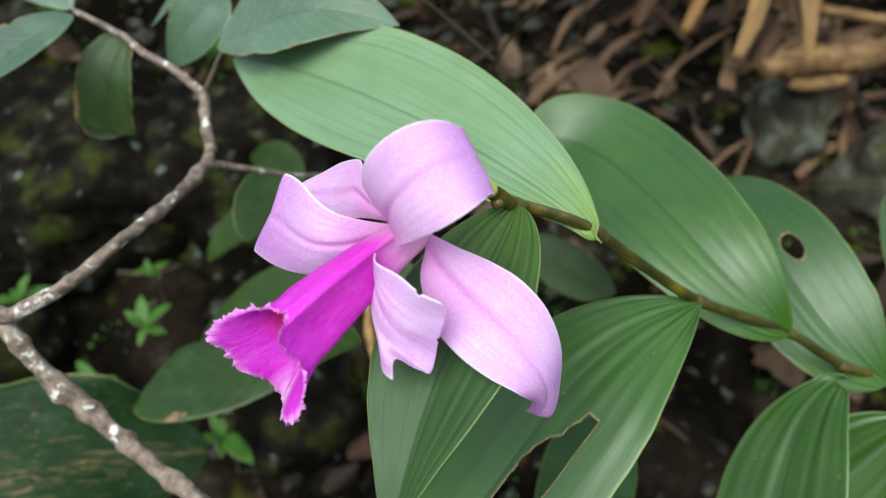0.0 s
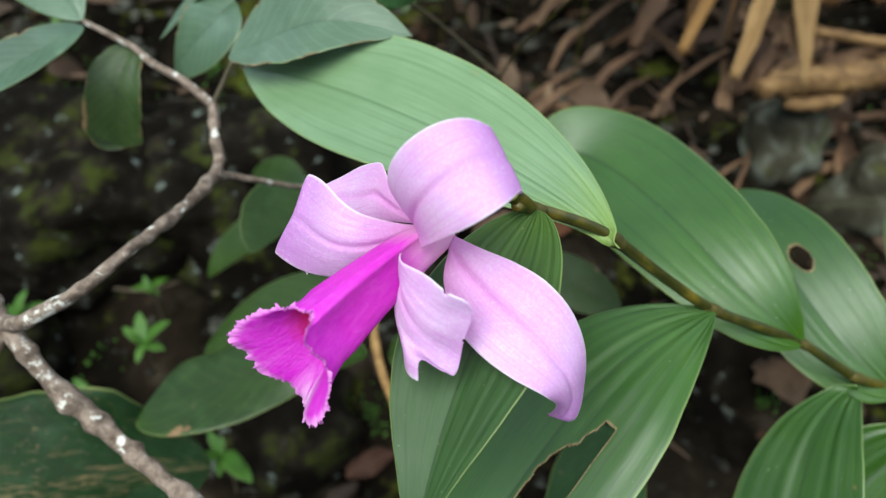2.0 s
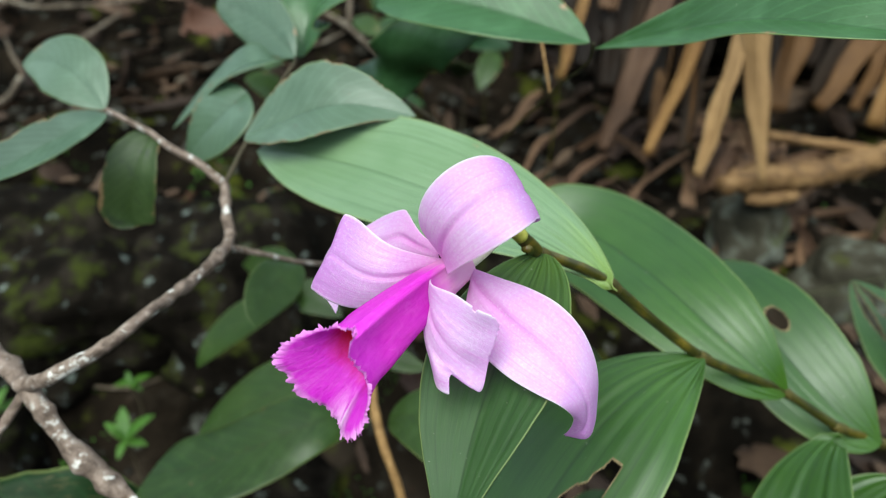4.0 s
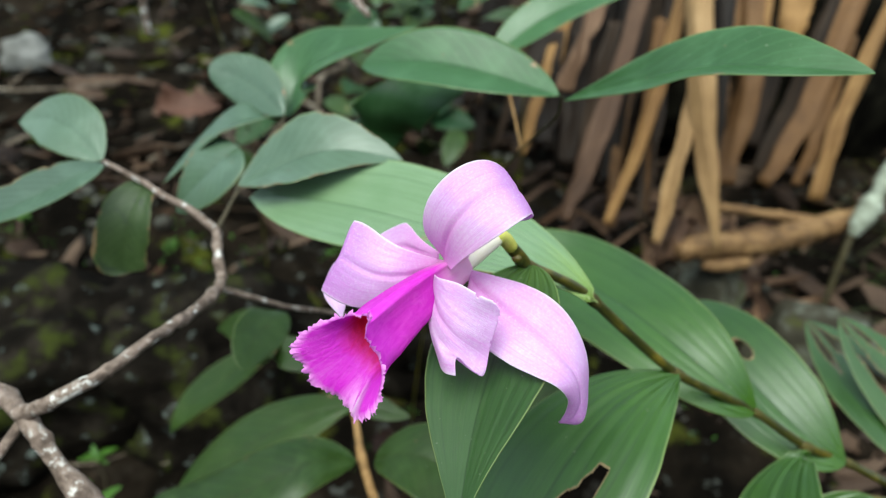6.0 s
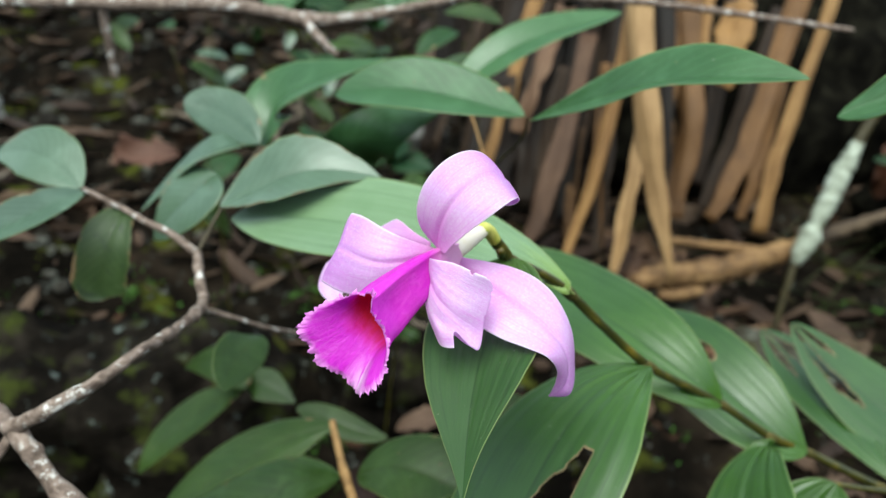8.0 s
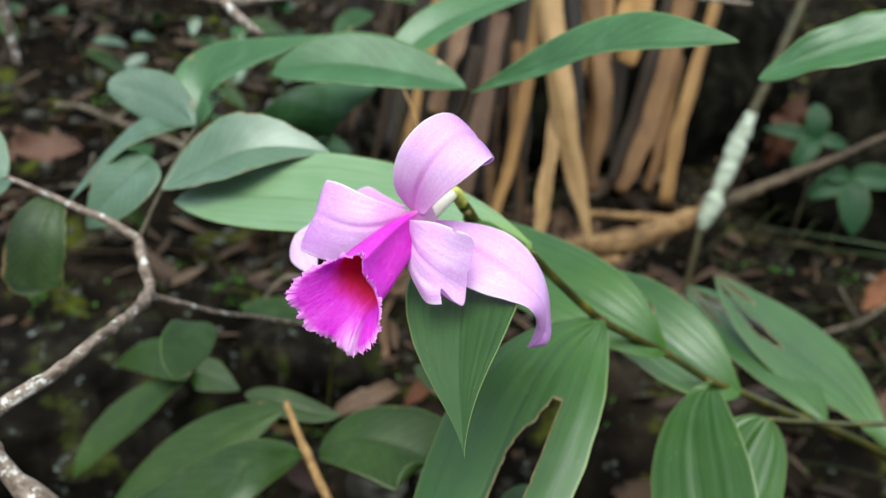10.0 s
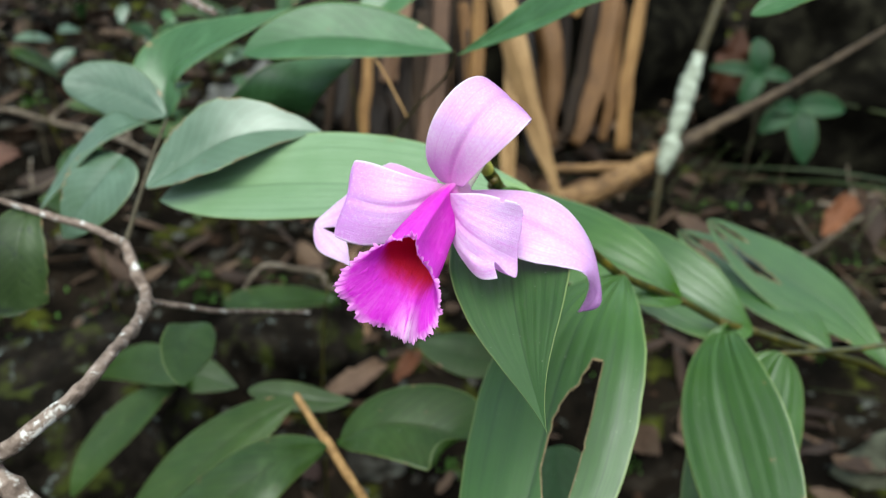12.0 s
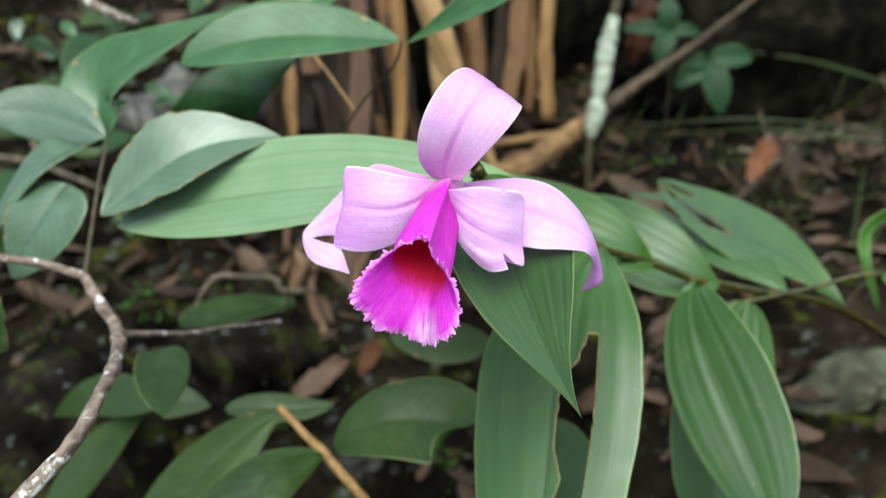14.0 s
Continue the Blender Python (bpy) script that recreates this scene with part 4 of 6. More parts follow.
tube("branch", [(-0.246, 0.252, 0.345), (-0.2205, 0.2405, 0.364), (-0.196, 0.251, 0.374), (-0.180, 0.277, 0.3755), (-0.167, 0.325, 0.364), (-0.160, 0.386, 0.350), (-0.1635, 0.408, 0.362), (-0.167, 0.428, 0.375)],
     [0.0044, 0.0038, 0.0035, 0.0035, 0.0036, 0.0042, 0.0036, 0.0038], M_BARK, shrub, "rough grey bark with pale patches", 4, 18, 0.2, 0.0016, [(0.25, 0.004, 0.2), (0.5, 0.003, 0.2), (0.9, 0.004, 0.25), (0.0, 0.006, 0.3), (0.7, 0.006, 0.25)])
tube("twig", [(-0.167, 0.428, 0.375), (-0.188, 0.438, 0.389), (-0.209, 0.446, 0.398), (-0.226, 0.461, 0.402), (-0.256, 0.465, 0.419)], [0.0034, 0.003, 0.0028, 0.0024, 0.0018], M_BARK, shrub, "", 5, 10, 0.12, 0.002)
tube("twig", [(-0.167, 0.428, 0.375), (-0.153, 0.448, 0.398), (-0.135, 0.485, 0.422), (-0.119, 0.516, 0.440)], [0.0020, 0.0015, 0.0013, 0.0012], M_SHRUBTWIG, shrub, "", 6, 10, 0.12, 0.002)
tube("twig", [(-0.160, 0.386, 0.347), (-0.136, 0.404, 0.327), (-0.115, 0.420, 0.309), (-0.083, 0.447, 0.286), (-0.035, 0.460, 0.265)], [0.0026, 0.002, 0.002, 0.0018, 0.0014], M_BARK, shrub, "", 7, 10, 0.12, 0.002)
tube("twig", [(-0.246, 0.252, 0.342), (-0.262, 0.238, 0.322), (-0.275, 0.23, 0.30)], [0.003, 0.0026, 0.002], M_BARK, shrub, "", 8, 10, 0.12, 0.002)
leaf("leaf", [-0.145, 0.419, 0.418, -0.095, 0.406, 0.441, -0.088, 0.407, 0.46, -0.025, 0.383, 0.45, 0.056, -0.307, 0.955, -0.093, -0.651, 0.632, 0.032, 0.627, 0.882, 0.297, 0.029], M_SHRUB, shrub, "dull green leaf with a torn brown edge", seed=20, ridges=2, plicate=0.0003, rough_edge=0.06, nu=90, nv=71, keep=nibbled(2, 0.09))
leaf("leaf", [-0.125, 0.533, 0.431, -0.16, 0.503, 0.451, -0.179, 0.539, 0.42, -0.227, 0.515, 0.38, -0.494, -0.161, 0.728, -0.244, -0.148, 0.915, 0.023, 0.464, 0.889, 0.313, -0.078], M_SHRUB, shrub, "", seed=21, ridges=2, plicate=0.0003, rough_edge=0.035)
leaf("leaf", [-0.118, 0.545, 0.432, -0.116, 0.616, 0.472, -0.09, 0.54, 0.483, -0.006, 0.518, 0.517, -0.452, -0.589, 0.609, -0.22, -0.309, 0.846, 0.036, 0.504, 0.964, 0.38, -0.1], M_SPRIG, shrub, "", seed=22, ridges=2, plicate=0.0003, rough_edge=0.035)
leaf("leaf", [-0.12, 0.516, 0.442, -0.139, 0.541, 0.454, -0.148, 0.563, 0.463, -0.192, 0.584, 0.465, -0.403, -0.684, 0.542, -0.355, -0.749, 0.485, 0.023, 0.669, 0.428, 0.091, -0.155], M_SHRUB, shrub, "", seed=23, ridges=2, plicate=0.0003, rough_edge=0.035)
leaf("leaf", [-0.157, 0.496, 0.42, -0.165, 0.492, 0.416, -0.194, 0.479, 0.393, -0.213, 0.491, 0.364, -0.199, -0.249, 0.898, -0.093, -0.518, 0.79, 0.035, 0.489, 0.78, 0.133, -0.09], M_SHRUB, shrub, "dull green leaf with a notched edge", seed=23, ridges=2, plicate=0.0003, nu=80, nv=61, keep=nibbled(9, 0.2, 1))
leaf("leaf", [-0.257, 0.466, 0.419, -0.286, 0.499, 0.437, -0.301, 0.513, 0.446, -0.345, 0.538, 0.427, 0.074, -0.808, 0.605, -0.106, -0.633, 0.719, 0.026, 0.667, 0.753, 0.158, -0.074], M_SHRUB, shrub, "", seed=24, ridges=2, plicate=0.0003, rough_edge=0.03)
leaf("leaf", [-0.254, 0.459, 0.418, -0.262, 0.437, 0.42, -0.294, 0.404, 0.41, -0.311, 0.366, 0.409, 0.083, -0.639, 0.755, 0.107, -0.632, 0.769, 0.016, 0.734, 0.518, 0.341, 0.038], M_SHRUB, shrub, "dull green leaf with nibbled spots", seed=25, ridges=2, plicate=0.0003, nu=80, nv=61, keep=nibbled(5, 0.12, 1))
leaf("leaf", [-0.225, 0.465, 0.399, -0.241, 0.432, 0.39, -0.245, 0.436, 0.34, -0.243, 0.43, 0.336, -0.225, -0.895, 0.371, 0.073, -0.902, 0.352, 0.022, 0.395, 0.34, 0.261, 0.013], M_BLOTCH, shrub, "dark blotched hanging leaf", seed=26, ridges=2, plicate=0.0003, rough_edge=0.08)


# ---- the sprig with two opposite leaves ----
sprig = thing("leafy_sprig", (0.0, 0.72, -0.26), "thin sprig with long smooth green leaves", "shrub")
tube("twig", [(0.093, 0.418, 0.487), (0.098, 0.45, 0.46), (0.09, 0.52, 0.41), (0.05, 0.60, 0.3), (0.02, 0.68, 0.1), (0.0, 0.72, -0.26)], [0.0009, 0.0010, 0.0011, 0.0012, 0.0014, 0.0016], M_STEM, sprig, "", 11, 8, 0.1, 0.004)
tube("twig", [(0.09, 0.52, 0.41), (0.085, 0.58, 0.45), (0.076, 0.626, 0.472)], [0.0010, 0.0010, 0.0010], M_STUB, sprig, "", 12, 8, 0.1, 0.004)
tube("twig", [(0.05, 0.60, 0.3), (-0.02, 0.605, 0.36), (-0.085, 0.596, 0.399)], [0.0018, 0.0015, 0.0014], M_SHRUBTWIG, sprig, "", 13, 8, 0.1, 0.004)
leaf("leaf", [0.09, 0.416, 0.488, 0.046, 0.449, 0.494, -0.005, 0.476, 0.508, -0.053, 0.506, 0.486, 0.021, -0.518, 0.9, 0.104, -0.658, 0.657, 0.033, 0.742, 0.709, 0.272, 0.009], M_SPRIG, sprig, "", seed=30, ridges=2, plicate=0.0002)
leaf("leaf", [0.093, 0.413, 0.485, 0.166, 0.32, 0.541, 0.145, 0.31, 0.536, 0.204, 0.248, 0.546, -0.072, -0.811, 0.624, -0.041, -0.487, 0.781, 0.026, 1.002, 0.736, 0.42, -0.02], M_SPRIG, sprig, "", seed=31, ridges=2, plicate=0.0002)
leaf("leaf", [-0.085, 0.596, 0.399, -0.027, 0.563, 0.398, -0.044, 0.545, 0.449, 0.037, 0.502, 0.472, 0.463, -0.582, 0.308, 0.332, -0.578, 0.522, 0.031, 0.596, 0.71, 0.01, -0.241], M_SPRIG, sprig, "", seed=32, ridges=2, plicate=0.0002)
leaf("leaf", [0.076, 0.626, 0.472, 0.141, 0.639, 0.528, 0.191, 0.621, 0.534, 0.25, 0.627, 0.552, 0.309, -0.361, 0.739, 0.02, -0.292, 0.938, 0.029, 0.562, 0.717, 0.251, -0.009], M_SPRIG, sprig, "", seed=33, ridges=2, plicate=0.0002)


# ---- the low plant with the broken stem ----
low = thing("low_shrub", (-0.01, 0.33, -0.29), "low broad-leaved plant with a broken tan stem", "shrub")
tube("stem", [(-0.0645, 0.412, 0.216), (-0.060, 0.370, 0.215), (-0.0545, 0.332, 0.213), (-0.035, 0.30, 0.16), (-0.02, 0.30, 0.05), (-0.01, 0.33, -0.29)], [0.0031, 0.003, 0.0036, 0.0034, 0.0036, 0.004], M_STUB, low, "broken tan brown stem", 15, 12, 0.1, 0.003, [(0.12, 0.006, 0.25)])
leaf("leaf", [-0.062, 0.417, 0.207, -0.109, 0.424, 0.2, -0.17, 0.409, 0.165, -0.227, 0.415, 0.116, -0.083, -0.297, 0.895, -0.012, -0.144, 0.889, 0.034, 0.858, 0.539, 0.114, -0.138], M_LOW, low, "", seed=40, ridges=2, plicate=0.0003)
leaf("leaf", [-0.061, 0.323, 0.23, -0.125, 0.39, 0.183, -0.153, 0.315, 0.183, -0.24, 0.341, 0.158, -0.17, -0.419, 0.345, -0.394, 0.151, 0.748, 0.043, 0.594, 0.092, 0.102, -0.146], M_LOW, low, "", seed=41, ridges=2, plicate=0.0003)
leaf("leaf", [-0.046, 0.341, 0.215, -0.01, 0.312, 0.261, 0.033, 0.296, 0.222, 0.03, 0.273, 0.241, 0.189, -0.416, 0.889, -0.013, -0.503, 0.827, 0.036, 0.471, 0.236, 0.187, -0.059], M_LOW, low, "", seed=42, ridges=2, plicate=0.0003)
leaf("leaf", [-0.159, 0.599, 0.132, -0.193, 0.646, 0.095, -0.265, 0.628, 0.064, -0.292, 0.614, 0.013, -0.188, -0.381, 0.895, -0.232, -0.444, 0.859, 0.025, 0.754, 0.801, 0.16, -0.097], M_LOW, low, "", seed=43, ridges=2, plicate=0.0003)
leaf("leaf", [-0.128, 0.46, 0.28, -0.136, 0.432, 0.284, -0.151, 0.413, 0.282, -0.15, 0.387, 0.271, -0.212, -0.76, 0.446, 0.334, -0.865, 0.283, 0.021, 0.434, 0.643, 0.12, -0.124], M_LOW, low, "", seed=44, ridges=2, plicate=0.0003)
leaf("leaf", [-0.157, 0.581, 0.146, -0.139, 0.582, 0.158, -0.133, 0.57, 0.153, -0.102, 0.555, 0.14, -0.105, -0.532, 0.84, -0.093, -0.517, 0.851, 0.02, 0.647, 0.818, 0.159, -0.093], M_LOW, low, "", seed=45, ridges=2, plicate=0.0003)
leaf("leaf", [-0.155, 0.559, 0.16, -0.17, 0.624, 0.145, -0.205, 0.69, 0.137, -0.251, 0.741, 0.078, -0.104, -0.524, 0.845, -0.105, -0.545, 0.831, 0.026, 0.711, 0.79, 0.15, -0.098], M_LOW, low, "", seed=46, ridges=2, plicate=0.0003)
leaf("leaf", [0.072, 0.803, 0.062, 0.026, 0.799, 0.098, -0.039, 0.777, 0.1, -0.088, 0.751, 0.129, -0.515, -0.077, 0.301, -0.098, -0.159, 0.764, 0.042, 0.67, 0.573, 0.221, -0.015], M_LOW, low, "", seed=47, ridges=2, plicate=0.0003)
leaf("leaf", [-0.012, 0.434, 0.177, -0.046, 0.446, 0.174, -0.071, 0.47, 0.185, -0.098, 0.483, 0.183, 0.006, -0.592, 0.806, -0.008, -0.611, 0.791, 0.014, 0.752, 0.625, 0.151, -0.099], M_LOW, low, "", seed=48, ridges=2, plicate=0.0003)
leaf("leaf", [0.07, 0.474, 0.193, 0.096, 0.45, 0.19, 0.122, 0.425, 0.185, 0.149, 0.409, 0.187, -0.004, -0.605, 0.796, -0.016, -0.621, 0.784, 0.023, 0.725, 0.655, 0.143, -0.105], M_LOW, low, "", seed=49, ridges=2, plicate=0.0003)

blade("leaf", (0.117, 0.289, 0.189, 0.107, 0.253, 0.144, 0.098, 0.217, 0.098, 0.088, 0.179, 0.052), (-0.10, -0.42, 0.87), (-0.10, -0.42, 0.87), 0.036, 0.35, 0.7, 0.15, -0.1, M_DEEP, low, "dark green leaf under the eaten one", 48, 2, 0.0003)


# ---- behind: hanging dry fronds ----
clump = thing("dry_frond_clump", (0.8, 1.5, 0.6), "clump of hanging dry tan strap leaves", "dead leaves")
FRONDS = [
    ([[0.565, 1.275, 0.544], [0.546, 1.151, 0.35], [0.562, 1.086, 0.204], [0.589, 1.01, 0.037]], [0.0287, 0.0266, 0.0213, 0.0043], M_FROND_PALE),
    ([[0.578, 1.212, 0.349], [0.535, 1.117, 0.216], [0.509, 1.083, 0.126], [0.482, 1.052, 0.044]], [0.0108, 0.014, 0.0151, 0.0076], M_FROND_PALE),
    ([[0.599, 1.391, 0.538], [0.521, 1.254, 0.299], [0.471, 1.194, 0.139], [0.426, 1.157, 0.034]], [0.0138, 0.015, 0.0138, 0.0069], M_FROND),
    ([[0.488, 1.347, 0.392], [0.416, 1.233, 0.211], [0.374, 1.199, 0.114], [0.339, 1.172, 0.038]], [0.0173, 0.0207, 0.0184, 0.0127], M_STRAP),
    ([[0.557, 1.375, 0.352], [0.528, 1.282, 0.239], [0.52, 1.241, 0.14], [0.512, 1.198, 0.036]], [0.0131, 0.0143, 0.0143, 0.0107], M_FROND_BROWN),
    ([[0.513, 1.38, 0.213], [0.482, 1.3, 0.134], [0.474, 1.272, 0.065], [0.464, 1.239, -0.014]], [0.0123, 0.0148, 0.0148, 0.0111], M_FROND_BROWN),
    ([[0.332, 1.394, 0.31], [0.302, 1.325, 0.252], [0.284, 1.304, 0.196], [0.266, 1.281, 0.135]], [0.0107, 0.0131, 0.0119, 0.0071], M_FROND),
    ([[0.797, 1.527, 0.536], [0.764, 1.386, 0.316], [0.749, 1.333, 0.187], [0.726, 1.287, 0.069]], [0.0279, 0.0317, 0.0292, 0.019], M_FROND_BROWN),
    ([[0.762, 1.555, 0.533], [0.735, 1.456, 0.417], [0.729, 1.406, 0.298], [0.717, 1.358, 0.18]], [0.0193, 0.0219, 0.0219, 0.0167], M_FROND_BROWN),
    ([[0.851, 1.542, 0.537], [0.808, 1.445, 0.42], [0.792, 1.397, 0.301], [0.775, 1.354, 0.194]], [0.0167, 0.018, 0.018, 0.0129], M_FROND),
    ([[1.281, 1.794, 0.55], [1.124, 1.631, 0.255], [1.046, 1.574, 0.093], [0.964, 1.535, -0.031]], [0.0317, 0.0317, 0.0286, 0.0181], M_FROND_BROWN),
    ([[1.252, 1.857, 0.422], [1.134, 1.73, 0.235], [1.066, 1.684, 0.1], [0.997, 1.632, -0.048]], [0.0206, 0.0222, 0.0206, 0.0127], M_FROND_SHADE),
    ([[1.338, 1.73, 0.555], [1.195, 1.585, 0.302], [1.119, 1.527, 0.137], [1.067, 1.456, -0.047]], [0.0191, 0.0191, 0.0191, 0.0191], M_FROND),
    ([[1.19, 1.685, 0.26], [1.11, 1.58, 0.13], [1.085, 1.548, 0.046], [1.053, 1.519, -0.033]], [0.0181, 0.0196, 0.0181, 0.0121], M_FROND_BROWN),
    ([[1.042, 1.701, 0.505], [0.994, 1.622, 0.442], [0.975, 1.597, 0.375], [0.956, 1.572, 0.309]], [0.04, 0.0428, 0.0357, 0.0214], M_FROND),
    ([[0.481, 1.494, 0.468], [0.426, 1.414, 0.38], [0.395, 1.39, 0.311], [0.369, 1.365, 0.242]], [0.0209, 0.0234, 0.0209, 0.016], M_STRAP),
    ([[0.441, 1.57, 0.497], [0.393, 1.491, 0.418], [0.366, 1.46, 0.335], [0.346, 1.43, 0.258]], [0.0152, 0.0178, 0.0165, 0.0114], M_FROND),
    ([[1.142, 1.925, 0.538], [1.071, 1.783, 0.334], [1.028, 1.715, 0.157], [0.989, 1.665, 0.024]], [0.019, 0.0206, 0.0206, 0.0159], M_FROND_SHADE),
    ([[0.462, 1.394, 0.348], [0.436, 1.36, 0.256], [0.415, 1.314, 0.142], [0.388, 1.275, 0.039]], [0.0135, 0.016, 0.016, 0.0111], M_FROND_SHADE),
    ([[0.544, 1.308, 0.305], [0.532, 1.263, 0.195], [0.522, 1.227, 0.107], [0.508, 1.192, 0.019]], [0.0143, 0.0167, 0.0155, 0.0095], M_FROND_SHADE),
    ([[0.692, 1.462, 0.595], [0.681, 1.362, 0.356], [0.671, 1.291, 0.186], [0.662, 1.235, 0.05]], [0.0246, 0.0271, 0.0271, 0.0148], M_FROND_SHADE),
    ([[0.372, 1.445, 0.327], [0.357, 1.417, 0.258], [0.338, 1.396, 0.2], [0.323, 1.368, 0.13]], [0.0229, 0.0279, 0.0279, 0.0216], M_FROND_SHADE),
    ([[0.432, 1.446, 0.375], [0.413, 1.402, 0.271], [0.39, 1.371, 0.19], [0.372, 1.333, 0.097]], [0.0216, 0.0279, 0.0279, 0.0216], M_FROND_SHADE),
    ([[0.522, 1.413, 0.377], [0.499, 1.371, 0.273], [0.48, 1.339, 0.192], [0.457, 1.286, 0.065]], [0.0152, 0.019, 0.019, 0.0152], M_FROND_SHADE),
    ([[0.404, 1.485, 0.27], [0.385, 1.455, 0.203], [0.375, 1.433, 0.157], [0.358, 1.409, 0.101]], [0.0152, 0.019, 0.0203, 0.019], M_FROND_SHADE),
]


def frond(name, pts, widths, parent, seed, lab="", mat=None):
    """A dry strap: creased along its middle, edges curled, twisting a little as it hangs."""
    rs = np.random.RandomState(seed)
    pts, widths = np.array(pts, float), np.array(widths, float)
    nu, nv = 26, 9
    U, V = np.linspace(0, 1, nu), np.linspace(-1, 1, nv)
    # curve through the four points
    k = np.array([0, 1 / 3, 2 / 3, 1])
    line = np.stack([np.interp(U, k, pts[:, c]) for c in range(3)], 1)
    for _ in range(6):
        line[1:-1] = (line[:-2] + 2 * line[1:-1] + line[2:]) / 4
    sway = np.array([[noise.noise(Vector((u * 3.0, seed * 5.3, c * 7.7))) for c in range(3)] for u in U])
    line = line + sway * np.max(widths) * 0.35
    hw = np.interp(U, k, widths)
    T = unit(np.gradient(line, axis=0))
    view = np.array([-0.55, -0.8, 0.25])
    tw, ph = rs.uniform(-0.5, 0.5), rs.uniform(0, 6)
    crease, wav = rs.uniform(0.15, 0.5) * rs.choice([-1, 1]), rs.uniform(0.1, 0.3)
    verts, uvs = [], []
    for i in range(nu):
        N = unit(view - (view @ T[i]) * T[i])
        S = np.cross(T[i], N)
        a = tw * math.sin(U[i] * 4 + ph)
        S, N = S * math.cos(a) + N * math.sin(a), N * math.cos(a) - S * math.sin(a)
        for v in V:
            e = 1 + 0.35 * noise.noise(Vector((U[i] * 6, v * 1.3, seed * 3.1))) + 0.15 * noise.noise(Vector((U[i] * 25, v * 2, seed * 1.7)))
            lift = hw[i] * (crease * abs(v) + wav * math.sin(v * 3 + U[i] * 5 + ph))
            verts.append(line[i] + S * v * hw[i] * e + N * lift)
            uvs.append((U[i] * 3, 0.5 + 0.5 * v))
    return part(name, verts, grid_faces(nu, nv), mat or M_FROND, parent, lab, uvs, 0.0015)


for i, (pts, widths, mat) in enumerate(FRONDS):
    pts = np.array(pts, float)
    pts[0] += (pts[0] - pts[1]) * 0.35
    frond("frond", pts, widths, clump, 40 + i, "", mat)
# rear fronds added in the dark colour to stand for black gaps
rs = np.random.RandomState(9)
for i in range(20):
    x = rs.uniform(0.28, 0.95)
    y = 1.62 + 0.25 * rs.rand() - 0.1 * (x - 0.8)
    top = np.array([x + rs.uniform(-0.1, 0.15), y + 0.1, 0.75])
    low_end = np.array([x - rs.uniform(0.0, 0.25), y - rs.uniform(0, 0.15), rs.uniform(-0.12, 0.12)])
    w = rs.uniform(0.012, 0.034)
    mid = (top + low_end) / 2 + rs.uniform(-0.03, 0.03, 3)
    frond("frond", [top, (top * 2 + mid) / 3, (mid * 2 + low_end) / 3, low_end], [w, w * 1.1, w, w * 0.5], clump, 100 + i, "rear frond coloured dark like the shaded gaps", M_FROND_SHADE)

fallen = thing("fallen_frond", (0.60, 1.07, 0.02), "fallen dry woody frond lying on the ground", "dead leaf")
tube("stalk", [(0.529, 1.04, 0.028), (0.59, 1.07, 0.025), (0.755, 1.141, -0.004), (0.95, 1.235, -0.016), (1.05, 1.265, -0.004)], [0.016, 0.024, 0.028, 0.026, 0.021], M_LOG, fallen, "", 21, 14, 0.2, 0.012)
tube("stalk", [(1.03, 1.263, -0.011), (1.177, 1.263, 0.045), (1.346, 1.238, 0.113), (1.431, 1.226, 0.149), (1.70, 1.20, 0.265)], [0.020, 0.016, 0.010, 0.008, 0.006], M_SHADED_WOOD, fallen, "thin end of the stalk, coloured dark for shadow", 24, 12, 0.2, 0.012)
tube("stalk", [(0.585, 1.05, -0.005), (0.63, 1.06, -0.012), (0.70, 1.085, -0.018)], [0.008, 0.014, 0.010], M_LOG, fallen, "", 22, 12, 0.25, 0.012)
twig_floor = thing("fallen_twig", (0.72, 1.29, 0.01), "thin dry brown twig on the litter", "twig")
tube("wood", [(0.72, 1.29, 0.01), (0.848, 1.262, 0.0), (0.97, 1.24, -0.01)], [0.010, 0.011, 0.012], M_LOG, twig_floor, "", 23, 10, 0.2, 0.01)

cane = thing("sheathed_cane", (0.93, 1.14, -0.26), "upright cane with pale grey-white papery sheaths", "stem")
tube("cane", [(1.293, 1.343, 0.548), (1.231, 1.312, 0.435), (1.177, 1.284, 0.334), (1.123, 1.261, 0.245), (1.077, 1.239, 0.163), (1.027, 1.21, 0.063), (0.983, 1.188, -0.017), (0.963, 1.171, -0.069), (0.941, 1.15, -0.16), (0.93, 1.14, -0.26)],
     [0.013, 0.013, 0.012, 0.012, 0.011, 0.011, 0.008, 0.007, 0.007, 0.007], M_STALK, cane, "", 25, 12, 0.1, 0.01)
tube("sheath", [(1.129, 1.263, 0.255), (1.108, 1.253, 0.215), (1.085, 1.242, 0.172), (1.063, 1.230, 0.130), (1.040, 1.217, 0.088), (1.028, 1.211, 0.066)], [0.010, 0.018, 0.023, 0.021, 0.018, 0.013], M_SHEATH, cane, "pale lichen-grey sheath", 26, 14, 0.14, 0.006)
tube("sheath", [(1.031, 1.212, 0.072), (1.019, 1.206, 0.048), (1.002, 1.198, 0.018), (0.985, 1.189, -0.015)], [0.013, 0.024, 0.021, 0.010], M_SHEATH, cane, "pale lichen-grey sheath", 27, 14, 0.14, 0.006)

# ---- the far bare branch ----
bare = thing("bare_branch", (-0.9, 0.98, 0.52), "bare pale grey branch crossing behind the leaves", "branch")
